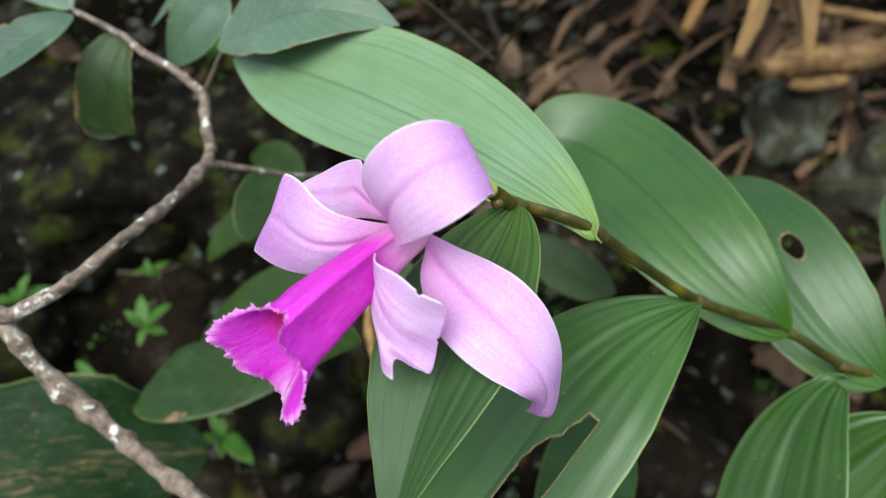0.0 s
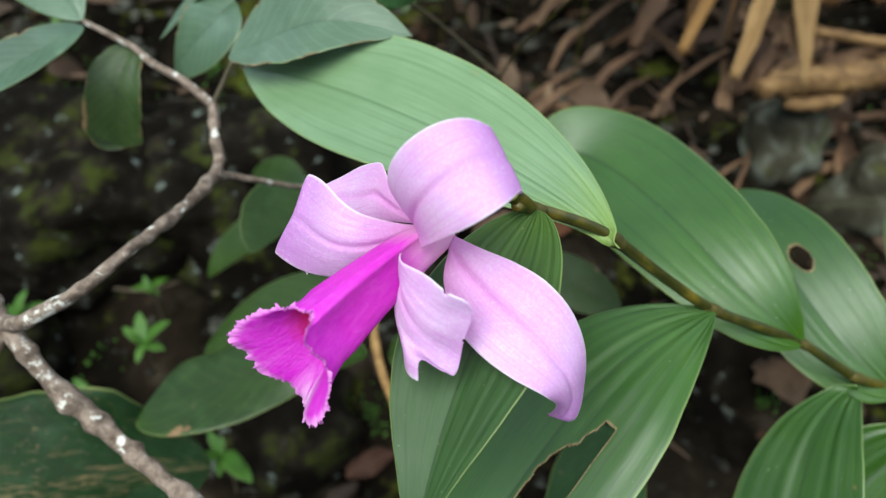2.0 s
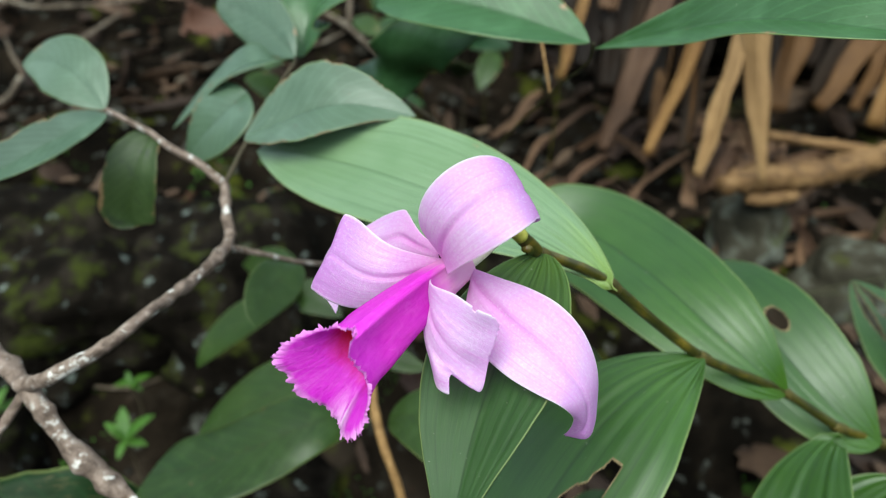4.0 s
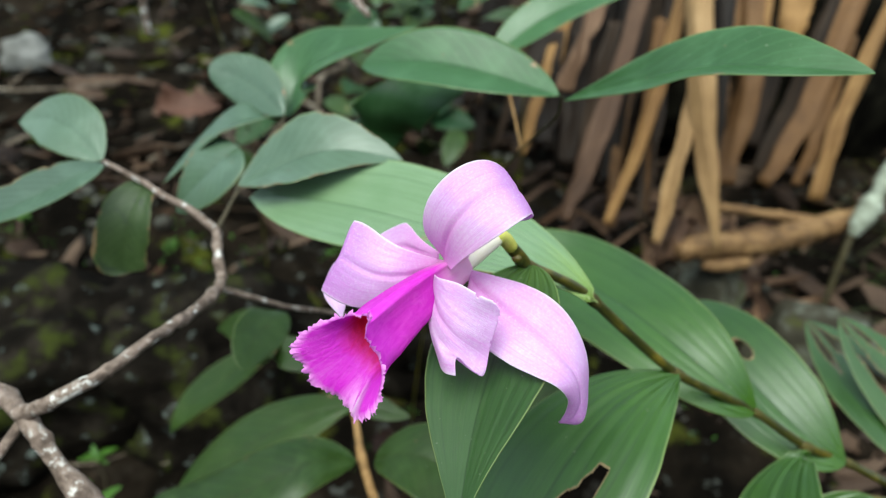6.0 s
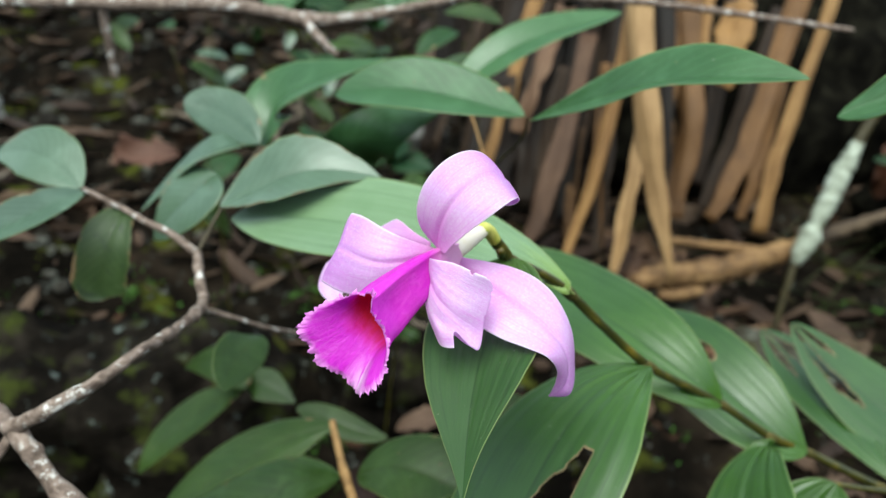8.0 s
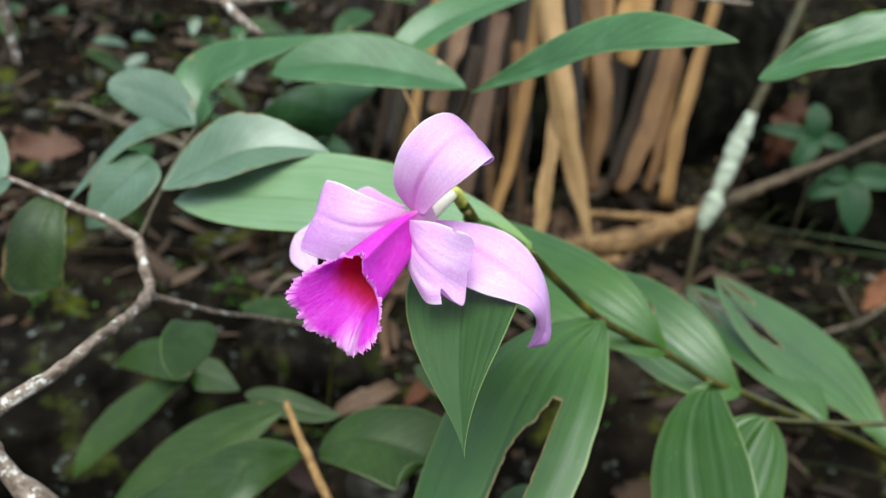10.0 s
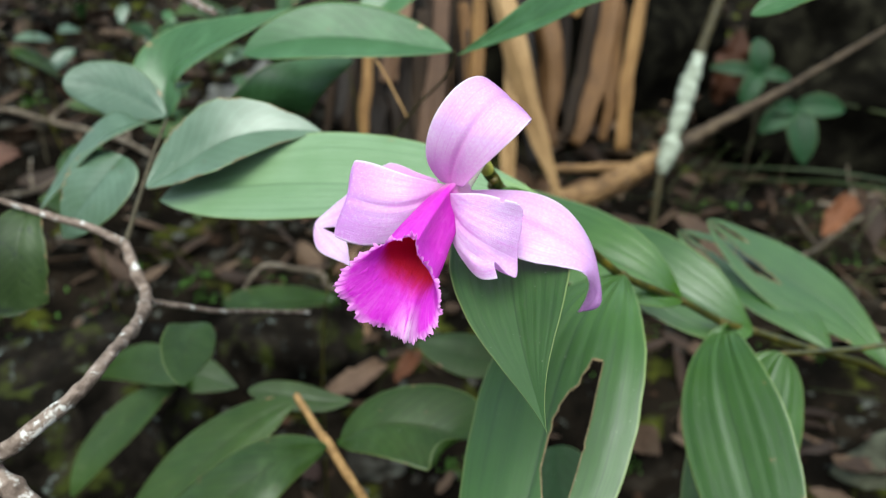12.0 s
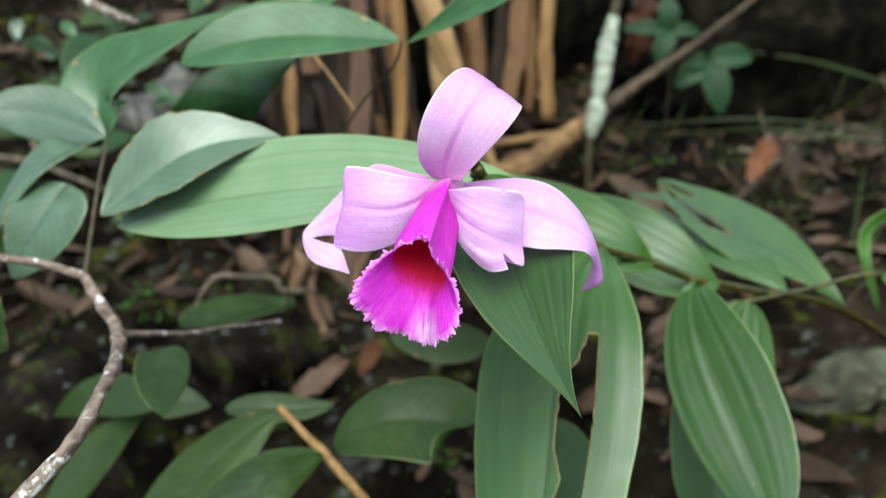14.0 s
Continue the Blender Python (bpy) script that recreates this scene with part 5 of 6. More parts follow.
tube("branch", [(-0.9, 0.98, 0.52), (-0.505, 0.914, 0.525), (-0.335, 0.887, 0.527), (-0.173, 0.862, 0.53), (-0.075, 0.84, 0.518), (-0.018, 0.833, 0.522), (0.06, 0.827, 0.538), (0.159, 0.818, 0.556), (0.321, 0.792, 0.555), (0.441, 0.768, 0.547), (0.62, 0.74, 0.53)],
     [0.01, 0.009, 0.009, 0.0085, 0.009, 0.0075, 0.006, 0.005, 0.0045, 0.004, 0.003], M_BARK, bare, "", 30, 12, 0.12, 0.005)
tube("twig", [(-0.082, 0.842, 0.519), (-0.061, 0.776, 0.5), (-0.046, 0.715, 0.493)], [0.006, 0.005, 0.003], M_BARK, bare, "", 31, 10, 0.12, 0.005)
tube("twig", [(-0.332, 0.886, 0.526), (-0.331, 0.893, 0.491), (-0.33, 0.901, 0.432)], [0.006, 0.006, 0.004], M_BARK, bare, "", 32, 10, 0.12, 0.005)

pale_twig = thing("bent_twig", (-0.071, 0.806, 0.103), "bent pale bare twig behind the leaves", "twig")
tube("wood", [[-0.071, 0.806, 0.103], [-0.025, 0.828, 0.137], [0.017, 0.834, 0.122], [0.058, 0.827, 0.105], [0.064, 0.824, 0.085], [0.111, 0.816, 0.071]], [0.002, 0.0035, 0.004, 0.005, 0.0045, 0.004], M_PALETWIG, pale_twig, "", 33, 10, 0.15, 0.006)


# ---- stones ----
def stone(name, at, size, mat, seed, label):
    n = 28
    verts, faces = [], []
    for i in range(n):
        ph = math.pi * i / (n - 1)
        for j in range(n):
            th = 2 * math.pi * j / n
            d = Vector((math.sin(ph) * math.cos(th), math.sin(ph) * math.sin(th), math.cos(ph)))
            k = 1 + 0.35 * noise.noise(d * 1.3 + Vector((seed, 0, 0))) + 0.14 * noise.noise(d * 3.5 + Vector((seed, 5, 0))) + 0.05 * noise.noise(d * 9)
            verts.append((d.x * size[0] * k, d.y * size[1] * k, d.z * size[2] * k))
    for i in range(n - 1):
        for j in range(n):
            faces.append((i * n + j, (i + 1) * n + j, (i + 1) * n + (j + 1) % n, i * n + (j + 1) % n))
    ob = part(name, verts, faces, mat)
    z = ground_height(at[0], at[1])
    ob.location = (at[0], at[1], z + size[2] * at[2])
    return tagged(ob, label, "rock", "stones on the bank")


LICHEN = "dark weathered stone with pale lichen patches"
stone("stone", (0.645, 1.12, 0.3), (0.075, 0.08, 0.10), M_LICHEN, 1.0, LICHEN)
stone("stone", (0.84, 1.02, 0.3), (0.13, 0.08, 0.11), M_LICHEN, 2.0, LICHEN)
stone("stone", (-0.95, 1.95, 0.5), (0.065, 0.06, 0.055), M_PALE_ROCK, 3.0, "pale grey stone on the leaf litter")
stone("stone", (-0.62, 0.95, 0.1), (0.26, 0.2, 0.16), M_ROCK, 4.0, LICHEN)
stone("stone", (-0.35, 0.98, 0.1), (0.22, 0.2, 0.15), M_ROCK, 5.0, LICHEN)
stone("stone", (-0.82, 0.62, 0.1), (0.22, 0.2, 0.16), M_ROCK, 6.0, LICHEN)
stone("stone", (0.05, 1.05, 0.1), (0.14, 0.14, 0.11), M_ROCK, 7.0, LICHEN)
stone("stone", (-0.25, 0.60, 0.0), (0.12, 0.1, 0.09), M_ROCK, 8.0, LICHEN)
stone("stone", (2.25, 1.55, 0.5), (0.75, 0.35, 0.36), M_DARK_ROCK, 9.0, "large rock on the bank, coloured near-black")
# added rock; its near-black colour stands in for the shaded void behind the fronds
stone("stone", (1.25, 2.15, 0.5), (0.75, 0.25, 0.5), M_DARK_ROCK, 11.0, "large rock on the bank, coloured near-black")
stone("stone", (0.90, 0.43, 0.1), (0.125, 0.07, 0.036), M_FLAT_ROCK, 14.0, "flat pale grey stone on the leaf litter")
stone("stone", (0.1, 0.75, 0.2), (0.05, 0.05, 0.03), M_CRUMB, 10.0, "grey-brown stone on the leaf litter")

stone("stone", (0.09, 1.95, 0.6), (0.07, 0.06, 0.06), M_PALE_ROCK, 12.0, "pale grey stone on the leaf litter")
stone("stone", (0.22, 1.96, 0.8), (0.09, 0.06, 0.08), M_PALE_ROCK, 13.0, "pale grey stone on the leaf litter")


# ---- leaf litter, weeds, grass ----
def litter():
    rs = np.random.RandomState(21)
    verts, faces, uvs = [], [], []
    for i in range(2300):
        x, y = rs.uniform(-1.6, 2.8), rs.uniform(0.25, 3.2)
        if (x < 0.15 and y < 1.2 or x < 0.7 and y < 0.9) and rs.rand() < 0.85:
            continue
        L = rs.uniform(0.012, 0.05) if rs.rand() < 0.8 else rs.uniform(0.05, 0.09)
        w = L * (rs.uniform(0.2, 0.5) if rs.rand() < 0.75 else rs.uniform(0.05, 0.12))
        a, tilt, rollv = rs.uniform(0, 6.3), rs.uniform(-0.5, 0.5), rs.uniform(-0.9, 0.9)
        d = np.array([math.cos(a) * math.cos(tilt), math.sin(a) * math.cos(tilt), math.sin(tilt)])
        s = unit(np.cross(d, [0, 0, 1.0]))
        nrm = np.cross(s, d)
        s = s * math.cos(rollv) + nrm * math.sin(rollv)
        nrm = np.cross(s, d)
        c = np.array([x, y, ground_height(x, y) + 0.006 + 0.02 * rs.rand()])
        curl, b0, bow = rs.uniform(-0.5, 0.9), len(verts), rs.uniform(-0.4, 0.4)
        for k in range(7):
            u = k / 6
            ww = w * math.sin(math.pi * min(0.97, 0.06 + u * 0.93)) ** 0.8
            for v in (-1, 0, 1):
                e = 1 + rs.uniform(-0.3, 0.25)
                verts.append(c + d * (u - 0.5) * 2 * L + s * (v * ww * e + bow * L * (u - 0.5) ** 2) + nrm * (curl * ww * abs(v) + curl * L * (u - 0.5) ** 2))
                uvs.append((u, 0.5 + v * 0.5))
        for k in range(6):
            for v in range(2):
                q = b0 + k * 3 + v
                faces.append((q, q + 1, q + 4, q + 3))
    tagged(part("leaf_litter", verts, faces, M_LITTER, None, "", uvs, 0.0006), "brown and grey fallen leaves scattered on soil", "leaf litter", kind="stuff")


litter()


def moss():
    """Loose tufts of tiny yellow-green shoots on the soil."""
    rs = np.random.RandomState(55)
    verts, faces, uvs = [], [], []
    for c in range(150):
        cx, cy = rs.uniform(-1.0, 0.25), rs.uniform(0.4, 1.35)
        if c > 110:
            cx, cy = rs.uniform(0.3, 1.6), rs.uniform(0.6, 1.3)
        spread = rs.uniform(0.006, 0.026)
        for i in range(rs.randint(6, 34)):
            x, y = cx + rs.normal() * spread, cy + rs.normal() * spread
            z = ground_height(x, y)
            a, L = rs.uniform(0, 6.3), rs.uniform(0.004, 0.014)
            d = unit(np.array([math.cos(a), math.sin(a), rs.uniform(0.2, 1.4)]))
            s = unit(np.cross(d, [0.1, 0.2, 1.0])) * L * rs.uniform(0.15, 0.3)
            p, b0 = np.array([x, y, z]), len(verts)
            verts += [p - s * 0.4, p + s * 0.4, p + d * L * 0.55 + s, p + d * L * 0.55 - s, p + d * L]
            uvs += [(0, 0.3), (0, 0.7), (0.5, 1), (0.5, 0), (1, 0.5)]
            faces += [(b0, b0 + 1, b0 + 2, b0 + 3), (b0 + 3, b0 + 2, b0 + 4)]
    tagged(part("moss", verts, faces, M_WEED, None, "", uvs, 0.0004), "tufts of tiny yellow-green moss on dark soil", "moss", kind="stuff")


def crumbs():
    """Small lichen-grey stones and clods strewn over the bank."""
    rs = np.random.RandomState(77)
    verts, faces = [], []
    for c in range(760):
        x, y = (rs.uniform(-1.2, 0.4), rs.uniform(0.4, 1.5)) if c < 260 else (rs.uniform(0.2, 0.9), rs.uniform(0.8, 1.5)) if c < 320 else (rs.uniform(-1.6, 0.4), rs.uniform(1.2, 2.8))
        z, r = ground_height(x, y), rs.uniform(0.004, 0.015) * (1.0 if c < 320 else rs.uniform(1.0, 2.2))
        b0 = len(verts)
        for i in range(5):
            ph = math.pi * (i + 0.25) / 4.5
            for j in range(7):
                th = 2 * math.pi * j / 7
                k = r * rs.uniform(0.75, 1.25)
                verts.append((x + k * math.sin(ph) * math.cos(th), y + k * math.sin(ph) * math.sin(th), z + 0.6 * k * math.cos(ph)))
        faces += [(b0 + i * 7 + j, b0 + (i + 1) * 7 + j, b0 + (i + 1) * 7 + (j + 1) % 7, b0 + i * 7 + (j + 1) % 7) for i in range(4) for j in range(7)]
    tagged(part("pebbles", verts, faces, M_CRUMB), "small lichen-grey pebbles and clods on soil", "pebbles", kind="stuff")


heap = thing("broken_frond_heap", (0.55, 1.3, -0.15), "heap of narrow reddish brown broken dry fronds", "dead leaves")
rs = np.random.RandomState(88)
for i in range(64):
    x, y = rs.uniform(0.2, 0.95), rs.uniform(1.05, 1.6)
    L, w = rs.uniform(0.08, 0.24), rs.uniform(0.004, 0.014)
    d = unit(np.array([rs.normal(0.6, 0.45), rs.normal(0.7, 0.45), rs.uniform(0.0, 0.5)]))
    p = np.array([x, y, ground_height(x, y) + rs.uniform(0.005, 0.05)])
    bow = np.array([rs.uniform(-0.1, 0.1), rs.uniform(-0.1, 0.1), rs.uniform(0, 0.2)]) * L
    frond("strap", [p - d * L / 2, p - d * L / 6 + bow, p + d * L / 6 + bow, p + d * L / 2], [w, w * 1.1, w, w * 0.3], heap, 500 + i, "", M_STRAP)


moss()
crumbs()


def dead_twig(at, direction, length, radius, seed):
    """A thin bare twig lying on the slope, with a side spur."""
    rs = np.random.RandomState(seed)
    top = thing("dead_twig", (*at, ground_height(*at)), "thin bare grey twig lying on the bank", "twig", "dead twigs")
    d, p = unit(np.array([*direction, 0.0])), np.array([*at, 0.0])
    pts = [p + d * length * k / 5 + np.append(rs.normal(0, length * 0.035, 2), 0) for k in range(6)]
    for q in pts:
        q[2] = ground_height(q[0], q[1]) + radius * 1.5 + rs.uniform(0, 0.02)
    tube("wood", pts, [radius, radius, radius * 0.9, radius * 0.8, radius * 0.7, radius * 0.5], M_PALETWIG, top, "", seed, 8, 0.15, 0.02)
    side = unit(np.array([-d[1], d[0], 0.5])) * length * 0.22
    tube("spur", [pts[2], pts[2] + side * 0.5 + d * 0.02, pts[2] + side + d * 0.05], [radius * 0.7, radius * 0.55, radius * 0.35], M_PALETWIG, top, "", seed + 1, 8, 0.15, 0.02)


for i, (x, y, dx, dy, length, radius) in enumerate([(-0.95, 1.35, 0.5, 1.0, 0.5, 0.007), (-0.55, 1.55, 1.0, 0.6, 0.45, 0.006), (-0.5, 1.95, 0.9, -0.5, 0.5, 0.008), (-1.1, 1.75, 1.0, 0.2, 0.4, 0.006),
                                                     (-0.2, 1.8, 0.4, 1.0, 0.6, 0.008), (1.15, 0.95, 1.0, 0.25, 0.5, 0.005), (1.5, 1.15, 1.0, -0.2, 0.5, 0.006), (1.0, 0.75, 0.9, -0.15, 0.35, 0.004), (-0.55, 0.8, 1.0, 0.12, 0.3, 0.002)]):
    dead_twig((x, y), (dx, dy), length, radius, 610 + 2 * i)


def flat_leaf(name, at, direction, normal, length, width, mat, label, category, seed, parent=None, curl=1.0):
    d = unit(np.array(direction, float))
    at = np.array(at, float)
    n = np.array(normal, float)
    P = [at, at + d * length * 0.33 + n * length * 0.08, at + d * length * 0.66 + n * length * 0.08, at + d * length]
    ob = blade(name, np.array(P).ravel(), n, n, width, 0.6, 0.7, 0.2 + 0.15 * curl, 0.15 + 0.1 * curl, mat, parent, label, seed, 3, 0.0008 + 0.0004 * curl, 30, 15, None, 0.05 + 0.11 * curl, 0.0008, 0.3 + 0.5 * curl)
    return ob if parent else tagged(ob, label, category)


flat_leaf("dead_leaf", (1.21, 0.90, -0.11), (1, 0.35, 0.35), (-0.2, -0.5, 0.8), 0.17, 0.028, M_ORANGE, "curled orange-brown dead leaf on the litter", "dead leaf", 301)
flat_leaf("dead_leaf", (1.45, 1.52, 0.02), (0.3, 0, 1), (-0.5, -0.8, 0.2), 0.22, 0.05, M_ORANGE, "orange-brown dead leaf standing in litter", "dead leaf", 302)
flat_leaf("dead_leaf", (-0.84, 1.03, -0.10), (1, 0.2, 0.1), (0, -0.6, 0.8), 0.16, 0.05, M_REDDISH, "reddish brown dead leaf on the bank", "dead leaf", 303)
flat_leaf("dead_leaf", (-0.53, 1.56, 0.13), (1, 0, 0.1), (0, -0.6, 0.8), 0.15, 0.04, M_REDDISH, "curled reddish brown dead leaf on soil", "dead leaf", 304)
flat_leaf("dead_leaf", (0.215, 1.16, -0.085), (-0.35, 0.1, 1), (-0.4, -0.9, 0.2), 0.05, 0.011, M_PALE_LEAF, "pale twisted dry leaf standing in litter", "dead leaf", 305)

M_TAN_LEAF = dry_material("tan_dead_leaf", [(0.3, (0.035, 0.02, 0.013)), (0.5, (0.09, 0.056, 0.04)), (0.7, (0.19, 0.13, 0.095))])
for i, (x, y, dx, dy, length, width, m) in enumerate([(0.05, 0.88, 1.0, 0.3, 0.13, 0.022, M_TAN_LEAF), (0.17, 0.86, 0.8, 0.7, 0.10, 0.016, M_ORANGE), (0.0, 0.74, -0.4, 1.0, 0.09, 0.022, M_REDDISH),
                                                     (-0.14, 0.52, 0.9, 0.5, 0.08, 0.018, M_REDDISH), (-0.05, 0.50, 0.5, 0.9, 0.08, 0.016, M_ORANGE), (0.08, 0.56, 0.9, -0.2, 0.07, 0.02, M_TAN_LEAF), (1.05, 0.70, 1.0, 0.1, 0.11, 0.026, M_TAN_LEAF), (1.42, 0.86, 1.0, -0.3, 0.12, 0.028, M_REDDISH), (1.60, 0.95, 0.7, 0.5, 0.12, 0.03, M_TAN_LEAF)]):
    flat_leaf("dead_leaf", (x, y, max(ground_height(x, y), ground_height(x + dx * length * 0.7, y + dy * length * 0.7)) + 0.012), (dx, dy, 0.05), (-0.2, -0.45, 0.85), length, width, m, "curled dry brown leaf on the forest soil", "dead leaf", 320 + i)

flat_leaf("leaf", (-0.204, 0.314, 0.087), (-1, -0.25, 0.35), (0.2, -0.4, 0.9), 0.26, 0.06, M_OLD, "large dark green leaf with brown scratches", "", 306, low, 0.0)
flat_leaf("leaf", (0.27, 0.30, 0.513), (1, -0.75, 0.45), (-0.3, -0.5, 0.8), 0.16, 0.022, M_SPRIG, "", "", 307, sprig, 0.0)



def weed(at, seed, count, size, mat, label, broad=0.2, face=0.0):
    """A small rosette of narrow bright leaves."""
    rs = np.random.RandomState(seed)
    top = thing("weed", (at[0], at[1], ground_height(at[0], at[1])), label, "weed", "small weeds")
    base = np.array([at[0], at[1], max(at[2], ground_height(at[0], at[1]) + 0.01)])
    foot = np.array([at[0], at[1], ground_height(at[0], at[1]) - 0.01])
    tube("stem", [foot, (foot + base) / 2 + 0.003, base], [0.002, 0.0018, 0.0014], M_SHRUBTWIG, top, "", seed, 6, 0.1, 0.006)
    for i in range(count):
        a = i * 2.4 + rs.uniform(-0.8, 0.8)
        d = np.array([math.cos(a), math.sin(a), rs.uniform(-0.2, 1.3)])
        d = unit(d)
        L = size * rs.uniform(0.4, 1.1)
        n = unit(unit(np.array([-d[0] * d[2], -d[1] * d[2], 1.0])) * (1 - face) + face * np.array([-0.45, -0.75, 0.45]))
        P = np.array([base, base + d * L * 0.33 + n * L * 0.06, base + d * L * 0.66 + n * L * 0.04, base + d * L - n * L * 0.05])
        blade("leaf", P.ravel(), n, n, L * broad, 0.6, 0.8, 0.25, 0.0, mat, top, "", seed * 7 + i, 1, 0.0, 10, 5, None, 0.02, 0.0004)


def herb(foot, heart, tips, wide):
    """A low plant whose broad leaves spread from the top of one thin stalk."""
    top = thing("herb", (*foot, ground_height(*foot)), "dark green herb with broad pointed leaves among litter", "weed", "broad-leaved herbs")
    heart, low_end = np.array(heart), np.array([*foot, ground_height(*foot) - 0.01])
    tube("stem", [low_end, (low_end + heart) / 2 + np.array([0.015, 0.0, 0.01]), heart], [0.003, 0.0025, 0.002], M_SHRUBTWIG, top, "", 71, 8, 0.1, 0.01)
    for i, (tip, w) in enumerate(zip(tips, wide)):
        d, n = np.array(tip) - heart, np.array([-0.45, -0.7, 0.55])
        blade("leaf", np.array([heart, heart + d * 0.33 + n * 0.02, heart + d * 0.7 + n * 0.015, heart + d]).ravel(), n, n, w, 0.5, 0.7, 0.3, 0.0, M_HERB, top, "", 730 + i, 3, 0.001, 18, 13, None, 0.04, 0.0005)


herb((1.50, 1.42), (1.487, 1.407, 0.127), [(1.373, 1.481, 0.144), (1.424, 1.397, 0.051), (1.502, 1.448, 0.218), (1.56, 1.36, 0.113)], (0.022, 0.030, 0.032, 0.020))
herb((1.49, 1.28), (1.471, 1.253, 0.071), [(1.371, 1.272, 0.011), (1.453, 1.179, -0.067), (1.578, 1.188, 0.063), (1.40, 1.265, 0.064)], (0.034, 0.040, 0.034, 0.022))


YELLOWGREEN = "small bright yellow-green weed on dark soil"
for i, (x, y, z, c, s) in enumerate([(-0.415, 0.625, -0.13, 7, 0.055), (-0.606, 0.668, -0.12, 9, 0.045), (-0.29, 0.49, -0.19, 6, 0.06), (-0.487, 0.573, -0.19, 8, 0.04),
                                     (-0.593, 0.852, -0.08, 8, 0.045), (-0.68, 0.60, -0.14, 8, 0.05), (-0.45, 0.75, -0.15, 7, 0.035), (-0.36, 1.75, 0.2, 9, 0.05),
                                     (-0.75, 1.3, 0.0, 8, 0.04), (-0.3, 0.85, -0.12, 6, 0.03)]):
    weed((x, y, z), 60 + i, c, s, M_WEED, YELLOWGREEN)
for i, (x, y, z, c, s) in enumerate([(0.10, 1.5, 0.14, 6, 0.1), (-0.1, 2.2, 0.42, 9, 0.14), (-0.4, 2.4, 0.45, 9, 0.14),
                                     (-0.75, 2.5, 0.42, 9, 0.15), (0.2, 2.5, 0.42, 9, 0.15), (-1.1, 2.7, 0.42, 9, 0.15), (-0.25, 2.8, 0.62, 10, 0.18), (0.1, 2.0, 0.4, 8, 0.12)]):
    weed((x, y, z), 90 + i, c, s, M_HERB if y < 2 else M_SPRIG, "leafy dark green plant growing on the bank", 0.32, 0.55)


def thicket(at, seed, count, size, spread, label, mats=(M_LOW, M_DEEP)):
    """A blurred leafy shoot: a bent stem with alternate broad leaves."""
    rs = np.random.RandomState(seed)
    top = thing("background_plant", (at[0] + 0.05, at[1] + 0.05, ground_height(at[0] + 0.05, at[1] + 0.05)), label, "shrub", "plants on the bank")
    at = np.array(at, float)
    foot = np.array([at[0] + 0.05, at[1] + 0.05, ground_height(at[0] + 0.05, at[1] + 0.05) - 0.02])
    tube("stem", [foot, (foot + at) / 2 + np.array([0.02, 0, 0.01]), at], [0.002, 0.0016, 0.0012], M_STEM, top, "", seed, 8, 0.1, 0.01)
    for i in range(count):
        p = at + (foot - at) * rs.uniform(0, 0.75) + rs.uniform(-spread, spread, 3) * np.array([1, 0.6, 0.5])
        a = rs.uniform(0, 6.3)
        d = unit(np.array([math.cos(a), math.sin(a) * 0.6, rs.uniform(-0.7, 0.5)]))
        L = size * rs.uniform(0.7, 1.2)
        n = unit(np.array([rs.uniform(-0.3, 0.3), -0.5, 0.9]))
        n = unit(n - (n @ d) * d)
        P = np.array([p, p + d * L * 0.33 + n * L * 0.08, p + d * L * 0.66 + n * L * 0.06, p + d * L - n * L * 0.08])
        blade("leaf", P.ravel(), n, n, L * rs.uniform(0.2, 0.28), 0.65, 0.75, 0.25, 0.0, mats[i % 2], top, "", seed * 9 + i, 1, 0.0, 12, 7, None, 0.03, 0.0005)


BLUE = "dark green leafy shoot growing on the bank"
for i, (p, c, s) in enumerate([((-0.30, 1.15, 0.44), 2, 0.14), ((-0.05, 1.35, 0.45), 6, 0.11), ((0.10, 1.45, 0.47), 7, 0.11), ((0.22, 1.25, 0.50), 3, 0.12),
                               ((-0.15, 1.7, 0.52), 8, 0.12), ((-0.38, 1.9, 0.58), 5, 0.13), ((0.02, 1.95, 0.62), 9, 0.13), ((-0.7, 2.2, 0.64), 5, 0.14)]):
    thicket(p, 400 + i, c, s, 0.09, BLUE)
for i, p in enumerate([(-0.25, 1.95, 0.40), (-0.08, 1.88, 0.42), (0.02, 1.84, 0.40)]):
    thicket(p, 430 + i, 6, 0.075, 0.07, "pale green small-leaved shoot on the bank", (M_SPRIG, M_SHRUB))


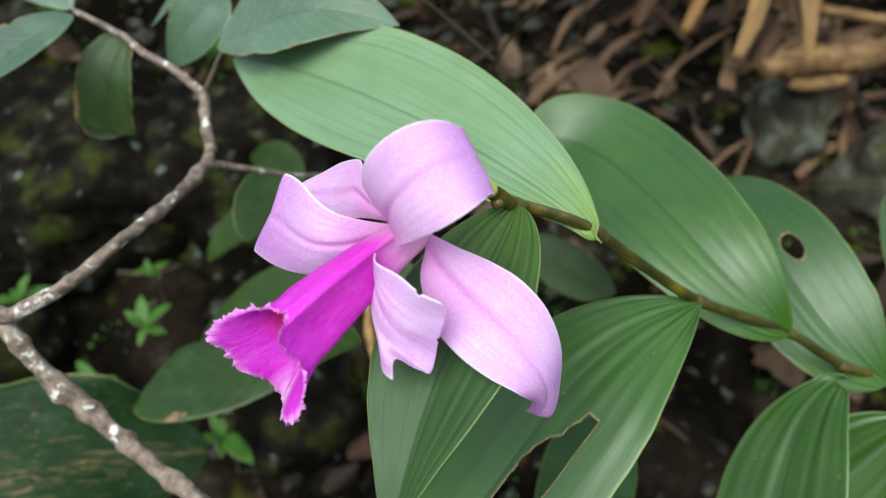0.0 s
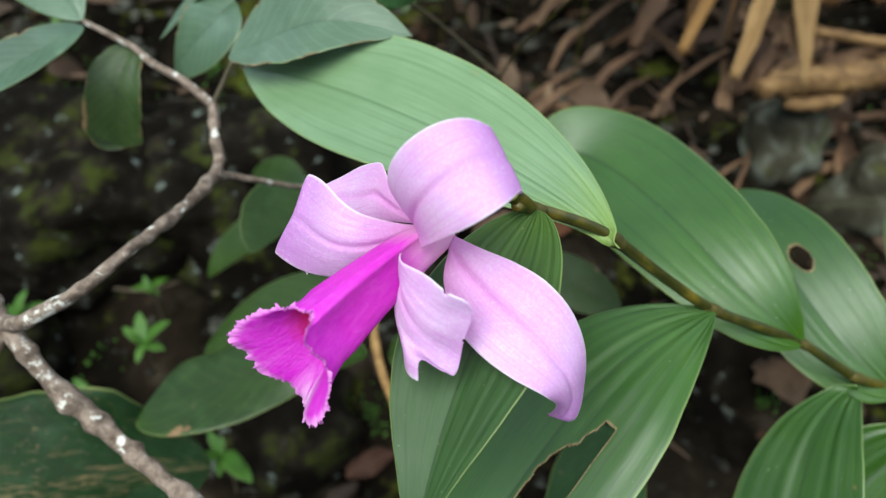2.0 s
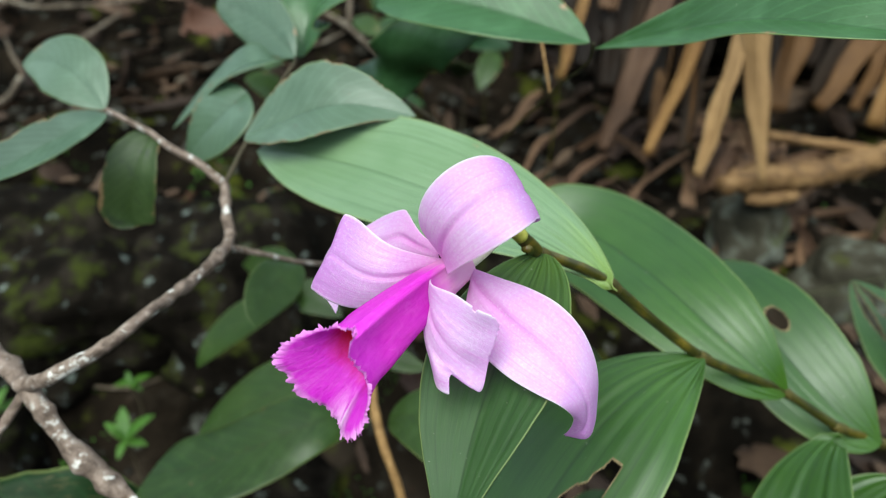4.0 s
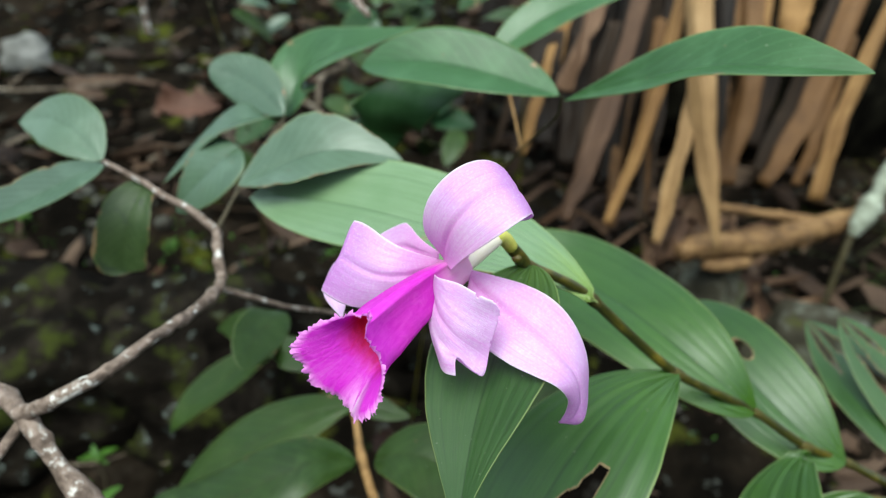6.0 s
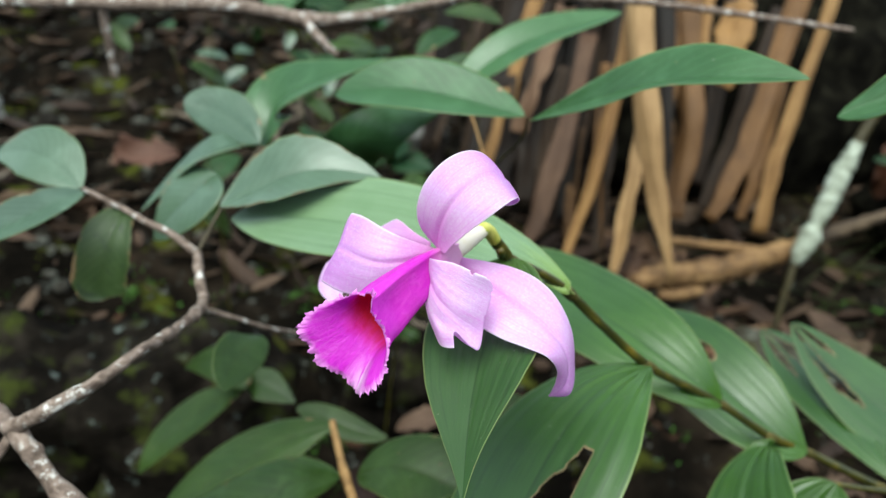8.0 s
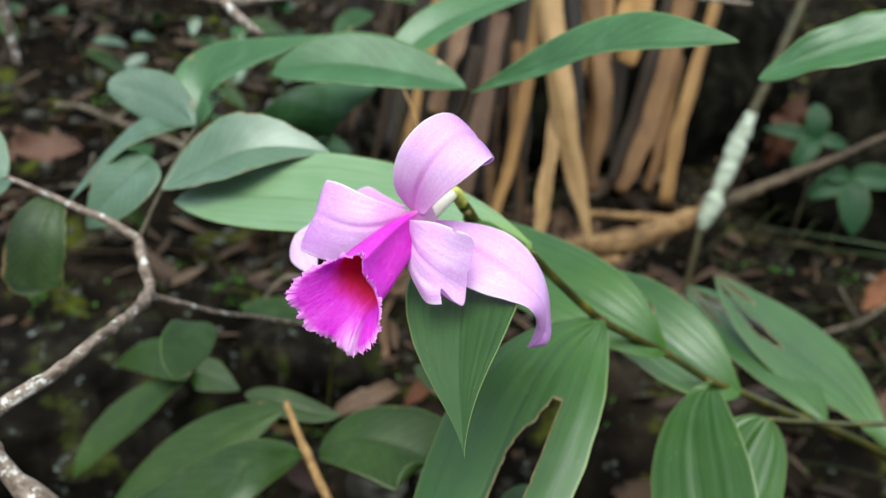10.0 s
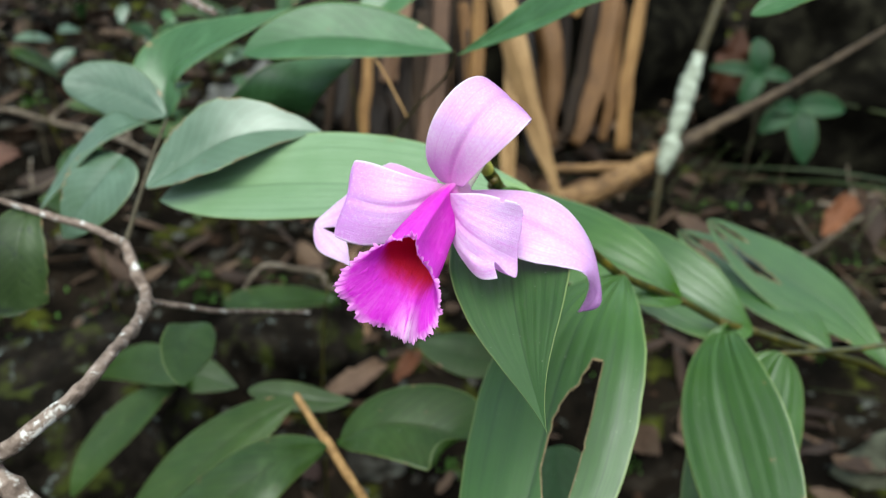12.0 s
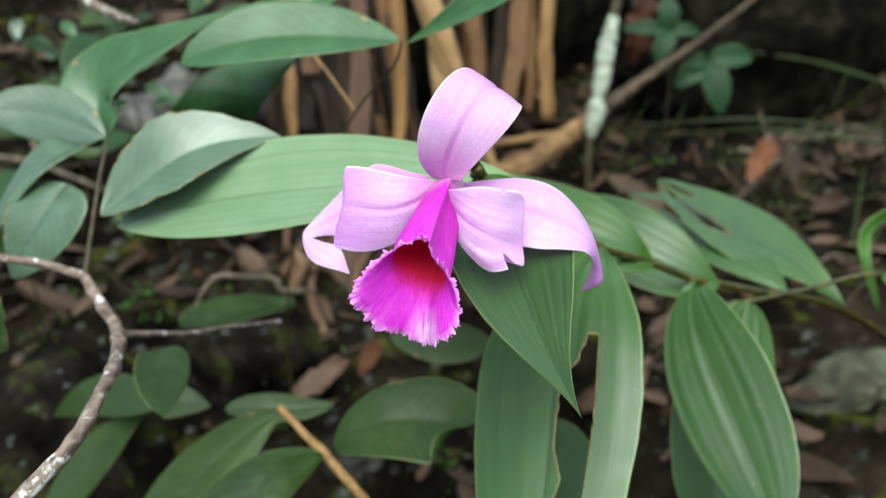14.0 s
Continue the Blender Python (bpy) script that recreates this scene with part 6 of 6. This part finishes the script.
def grass():
    """Long thin blades and straws that arch low over the litter."""
    rs = np.random.RandomState(33)
    verts, faces, uvs = [], [], []
    for i in range(110):
        x, y = rs.uniform(1.0, 2.8), rs.uniform(0.45, 1.6)
        z = ground_height(x, y)
        a = rs.uniform(-0.5, 0.5) + (math.pi if rs.rand() < 0.5 else 0.0)
        d = np.array([math.cos(a), math.sin(a), rs.uniform(0.2, 0.7)])
        L, b0 = rs.uniform(0.25, 0.75), len(verts)
        s = unit(np.cross(d, [0.2, 0.5, 0.8]))
        for k in range(12):
            u = k / 11
            p = np.array([x, y, z]) + d * L * u - np.array([0, 0, 1.0]) * L * d[2] * 0.85 * u * u
            for v in (-1, 1):
                verts.append(p + s * v * 0.0022 * (1 - u * 0.85))
                uvs.append((u, 0.5 + v * 0.5))
        faces += [(b0 + 2 * k, b0 + 2 * k + 1, b0 + 2 * k + 3, b0 + 2 * k + 2) for k in range(11)]
    tagged(part("grass", verts, faces, M_GRASS, None, "", uvs, 0.0005), "thin arching grass blades over the litter", "grass", kind="stuff")


grass()


# ---- long grass leaves arching in over the litter ----
def grass_leaf(pts, widths, mat, label, seed):
    top = thing("grass_leaf", pts[0], label, "grass", "long grass leaves")
    frond("blade", pts, widths, top, seed, "", mat)


grass_leaf([(2.405, 0.686, ground_height(2.405, 0.686)), (1.998, 1.037, -0.072), (1.853, 1.162, -0.0), (1.666, 1.296, 0.05)], [0.005, 0.006, 0.005, 0.0015], M_BLADE, "long thin green grass leaf arching over litter", 900)
grass_leaf([(1.986, 0.489, ground_height(1.986, 0.489)), (1.601, 0.81, -0.064), (1.333, 0.996, -0.004), (1.092, 1.135, 0.003)], [0.003, 0.0036, 0.003, 0.0009], M_BLADE, "long thin green grass leaf arching over litter", 901)
grass_leaf([(1.927, 0.463, ground_height(1.927, 0.463)), (1.542, 0.776, -0.067), (1.306, 0.943, -0.01), (1.069, 1.075, -0.009)], [0.0045, 0.0054, 0.0045, 0.0014], M_BLADE, "long thin green grass leaf arching over litter", 902)
grass_leaf([(0.95, 0.30, ground_height(0.95, 0.30)), (0.70, 0.32, 0.20), (0.535, 0.285, 0.225), (0.527, 0.241, 0.147)], [0.003, 0.005, 0.009, 0.0015], M_WEED, "yellow-green grass leaf hanging down to its tip", 905)
